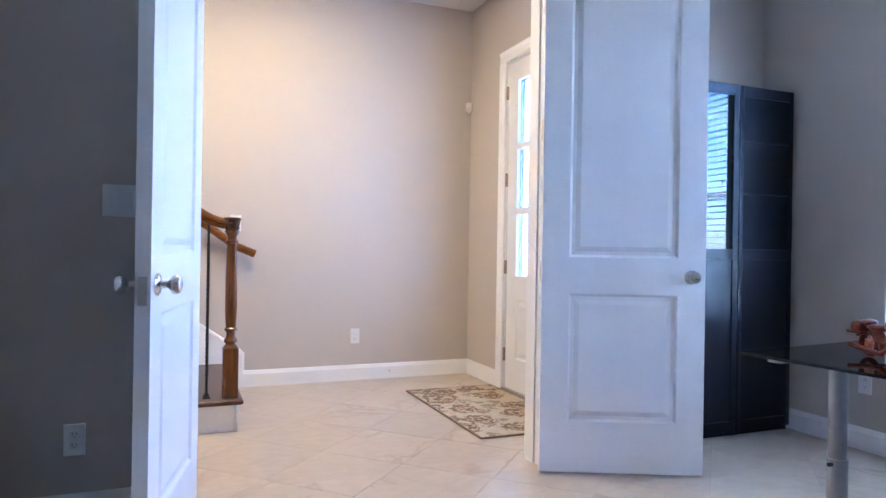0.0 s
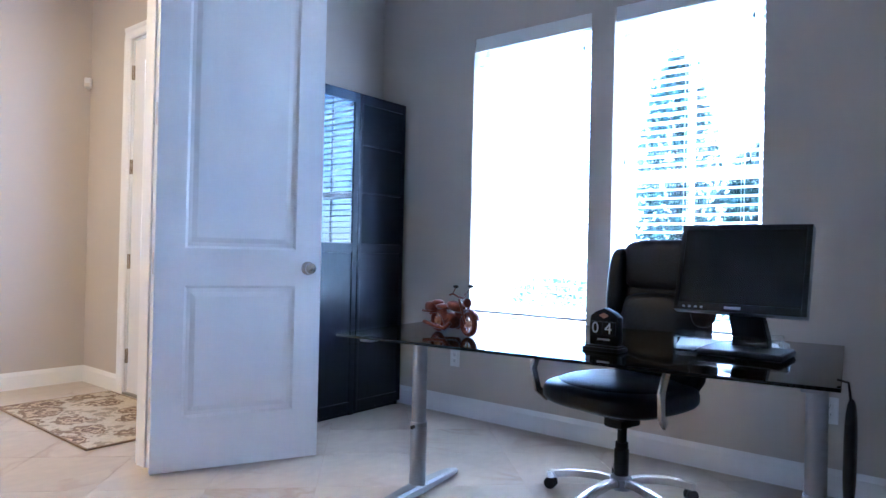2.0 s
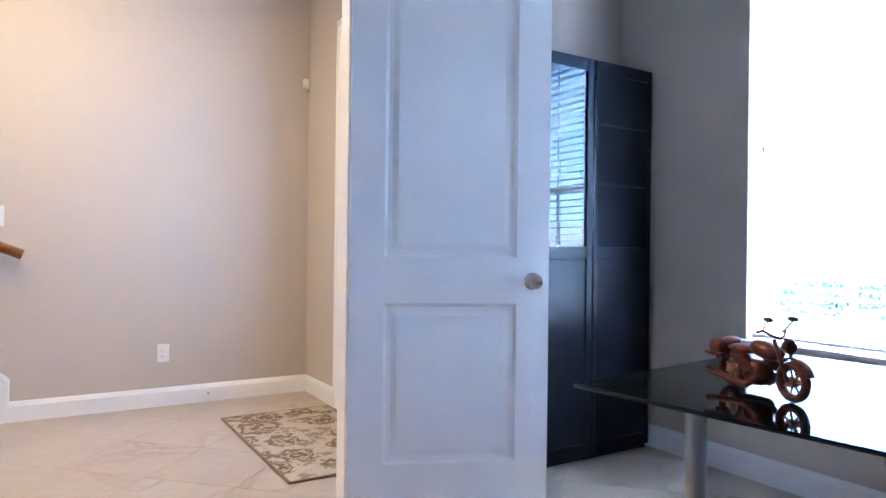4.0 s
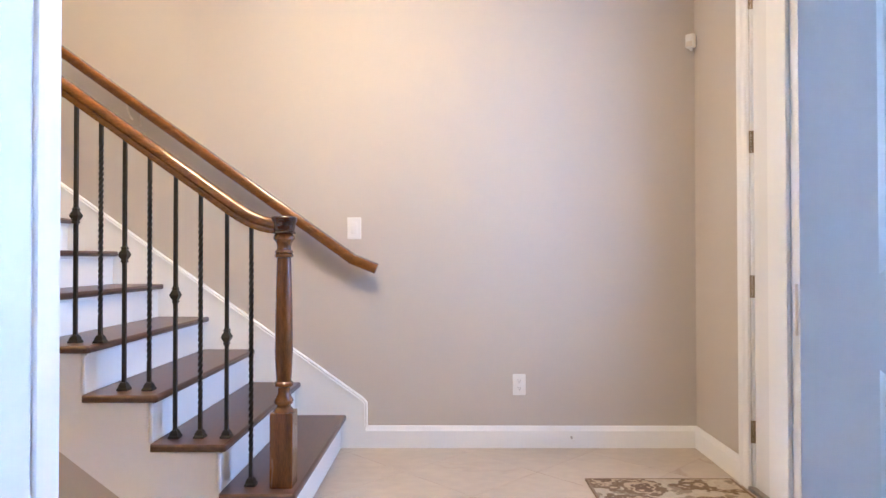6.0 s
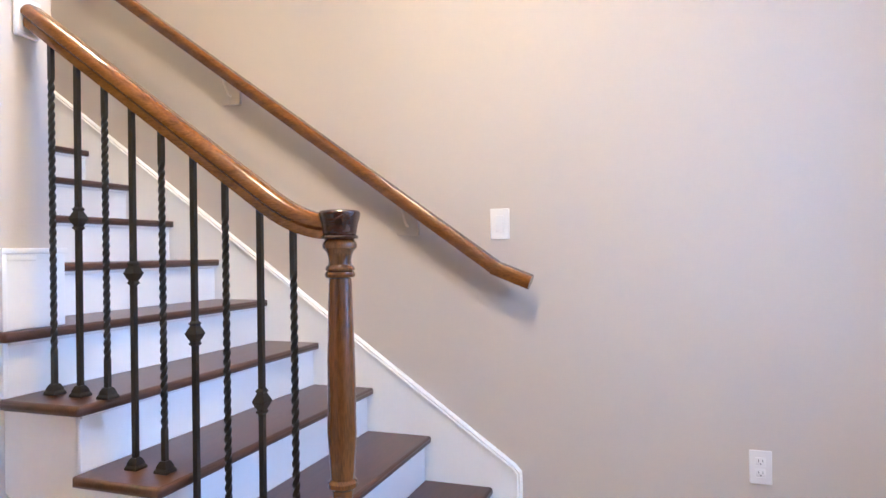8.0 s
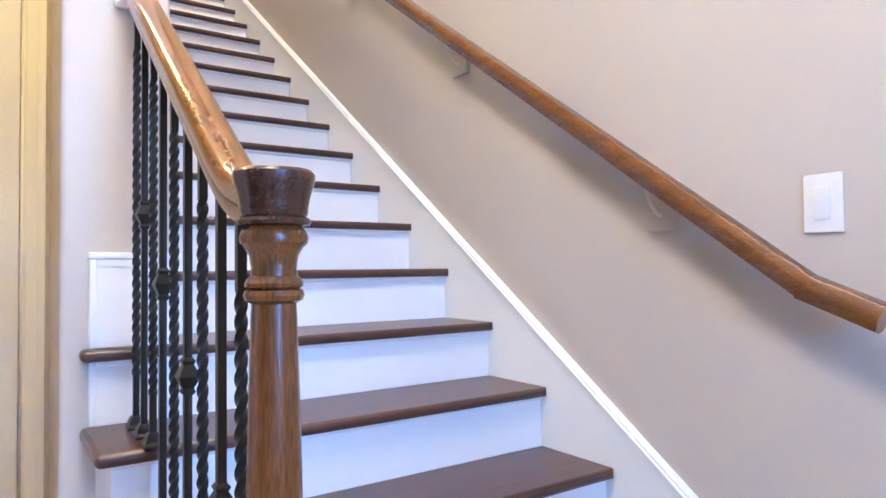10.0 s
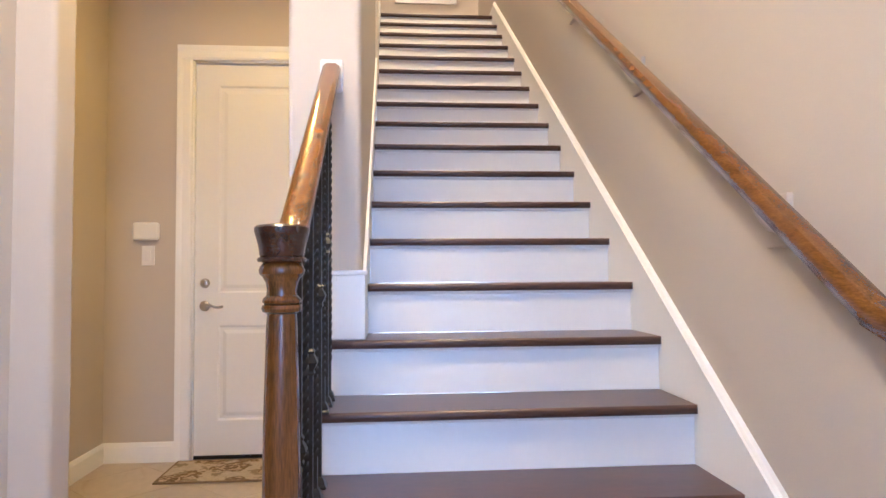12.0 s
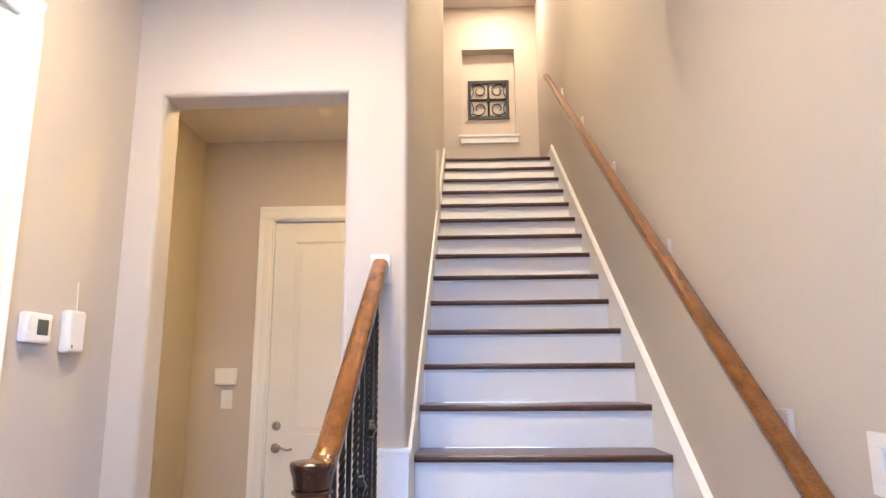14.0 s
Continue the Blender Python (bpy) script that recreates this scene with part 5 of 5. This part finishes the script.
# ---- outdoors ----
setting("ground", boxes((EX + 0.201, 400, -300, 300, -0.5, -0.15), (0.15, EX + 0.2, -1.74, 300, -0.5, -0.15)), LAWN, "mown lawn reaching the horizon", "ground")
setting("porch_floor", box(0.151, 2.4, -1.79, 0.249, -0.15, -0.02), PAVE, "pale concrete porch floor", "pavement")
# unseen pale slab, added to throw sunlight up through the windows
setting("bounce_slab", box(2.4, 7.6, -9, 6, -0.15, -0.13), PAVE, "pale concrete slab added to bounce sunlight indoors", "pavement")
setting("road", box(14, 20, -300, 300, -0.149, -0.12), PAVE, "pale concrete street", "road")
# unseen slab over the porch, its depth chosen to shade the door
setting("porch_sun_block", box(0.151, 1.35, -1.79, 0.4, 3.06, 3.16), CEIL, "unseen slab keeping sun off the front door", "roof")


def brick_wall():
    setting("porch_wall", box(0.151, 1.35, 0.25, 0.40, -0.15, 3.05), GROUT, "pale brick porch wall", "wall")
    par = bpy.data.objects["porch_wall"]
    me = mesh_of("brick", box(0, 0.2, -0.012, 0.001, 0, 0.062, 0.003, 1), BRICK, False)
    for row in range(20):
        for col in range(5):
            b = new("brick", me)
            b.parent, b.location = par, (0.16 + col * 0.21 + (row % 2) * 0.1, 0.25, 0.6 + row * 0.072)


brick_wall()


def tree(x, y, h, r, seed, label):
    rng = random.Random(seed)
    ob = thing("tree", label, "tree", pose(x, y, -0.15), group="front garden trees")
    part("trunk", lathe([(0.16, 0), (0.12, 0.3), (0.1, h * 0.3), (0.07, h * 0.6), (0.03, h * 0.85)], 12), BARK, ob)
    limbs = bmesh.new()
    for k in range(14):
        a, z = rng.uniform(0, 6.28), h * rng.uniform(0.2, 0.75)
        e = Vector((math.cos(a) * r * 0.7, math.sin(a) * r * 0.7, z + h * 0.15))
        merge(limbs, rod((0, 0, z), e, 0.04, 6, 0.012))
    part("limbs", limbs, BARK, ob)
    verts, faces = [], []
    for k in range(5200):
        z = rng.random()
        c = Vector((0, 0, h * (0.12 + 0.88 * z)))
        rr = r * (1.0 - z ** 3.5) ** 0.5 * (0.75 + 0.35 * noise.noise((z * 5, seed, k % 7)))
        a = rng.uniform(0, 6.28)
        q = rr * math.sqrt(rng.uniform(0.25, 1))
        c += Vector((q * math.cos(a), q * math.sin(a), rng.uniform(-0.15, 0.15)))
        u = Vector((rng.uniform(-1, 1), rng.uniform(-1, 1), rng.uniform(-1, 1))).normalized()
        v = u.orthogonal().normalized()
        s = rng.uniform(0.05, 0.11)
        n = len(verts)
        verts += [tuple(c - u * s), tuple(c + v * s * 0.45), tuple(c + u * s), tuple(c - v * s * 0.45)]
        faces.append((n, n + 1, n + 2, n + 3))
    me = bpy.data.meshes.new("crown")
    me.from_pydata(verts, [], faces)
    me.materials.append(LEAF)
    crown = tagged(new("crown", me), "dense dark green leaves")
    crown.parent = ob
    return ob


tree(9.0, -1.28, 4.6, 0.95, 3, "dense dark green tree on the lawn outside")
tree(9.3, -2.5, 2.95, 0.85, 5, "low broad green tree on the lawn outside")


def hedge(x, y, n, seed):
    rng = random.Random(seed)
    verts, faces = [], []
    for k in range(4200):
        c = Vector((rng.uniform(-0.5, 0.5), rng.uniform(-n / 2, n / 2), 0))
        c.z = rng.uniform(0, 1) ** 0.6 * (0.62 + 0.2 * noise.noise((c.y * 1.3, seed, 0)))
        u = Vector((rng.uniform(-1, 1), rng.uniform(-1, 1), rng.uniform(-1, 1))).normalized()
        v = u.orthogonal().normalized()
        s = rng.uniform(0.04, 0.08)
        i = len(verts)
        verts += [tuple(c - u * s), tuple(c + v * s * 0.5), tuple(c + u * s), tuple(c - v * s * 0.5)]
        faces.append((i, i + 1, i + 2, i + 3))
    me = bpy.data.meshes.new("hedge")
    me.from_pydata(verts, [], faces)
    me.materials.append(LEAF)
    ob = tagged(new("hedge", me), "low clipped green hedge beside the street", "hedge", "", "stuff")
    ob.location = (x, y, -0.15)


hedge(11.5, 0.6, 6.0, 8)


# ---- floor tiles ----
def clip(poly, x0, x1, y0, y1):
    """The part of a flat polygon inside a rectangle."""
    for axis, lim, sign in ((0, x0, 1), (0, x1, -1), (1, y0, 1), (1, y1, -1)):
        out = []
        for k in range(len(poly)):
            a, b = poly[k], poly[(k + 1) % len(poly)]
            da, db = sign * (a[axis] - lim), sign * (b[axis] - lim)
            if da >= 0:
                out.append(a)
            if da * db < 0:
                t = da / (da - db)
                out.append((a[0] + t * (b[0] - a[0]), a[1] + t * (b[1] - a[1])))
        poly = out
        if len(poly) < 3:
            return []
    return poly


def area(p):
    return abs(sum(p[k][0] * p[(k + 1) % len(p)][1] - p[(k + 1) % len(p)][0] * p[k][1] for k in range(len(p)))) / 2


def floor_tiles():
    setting("floor", box(-5.0, EX, -6.6, 0, -0.0119, -0.0015), GROUT, "creamy travertine tile floor laid diagonally", "floor")
    par = bpy.data.objects["floor"]
    size, gap = 0.457, 0.0011
    c, s = math.cos(radians(45)), math.sin(radians(45))
    rects = [(-3.1, EX, -6.6, SY0), (0.2, EX, SY0, -1.95), (DX0, DX1, SY0, SY1), (WX, 0, SY1, 0), (WX - 0.15, WX, OY0, OY1), (-4.9, WX - 0.15, -2.65, -1.16)]
    h = size / 2 - gap
    for i in range(-16, 17):
        for j in range(-16, 17):
            cx, cy = -1.9 + (i * c - j * s) * size, -3.0 + (i * s + j * c) * size
            quad = [(cx + (u * c - v * s) * h, cy + (u * s + v * c) * h) for u, v in ((-1, -1), (1, -1), (1, 1), (-1, 1))]
            for r in rects:
                p = clip(quad, *r)
                if len(p) < 3 or area(p) < 1e-4:
                    continue
                bm = bmesh.new()
                mx, my = sum(q[0] for q in p) / len(p), sum(q[1] for q in p) / len(p)
                top = [bm.verts.new((x - cx, y - cy, 0)) for x, y in p]
                low = [bm.verts.new((x - cx, y - cy, -0.004)) for x, y in p]
                bm.faces.new(top)
                for k in range(len(p)):
                    bm.faces.new((top[k], low[k], low[(k + 1) % len(p)], top[(k + 1) % len(p)]))
                me = bpy.data.meshes.new("tile")
                bmesh.ops.recalc_face_normals(bm, faces=bm.faces)
                bm.to_mesh(me)
                bm.free()
                me.materials.append(TILE)
                t = new("tile", me)
                t.parent, t.location = par, (cx, cy, 0)


floor_tiles()
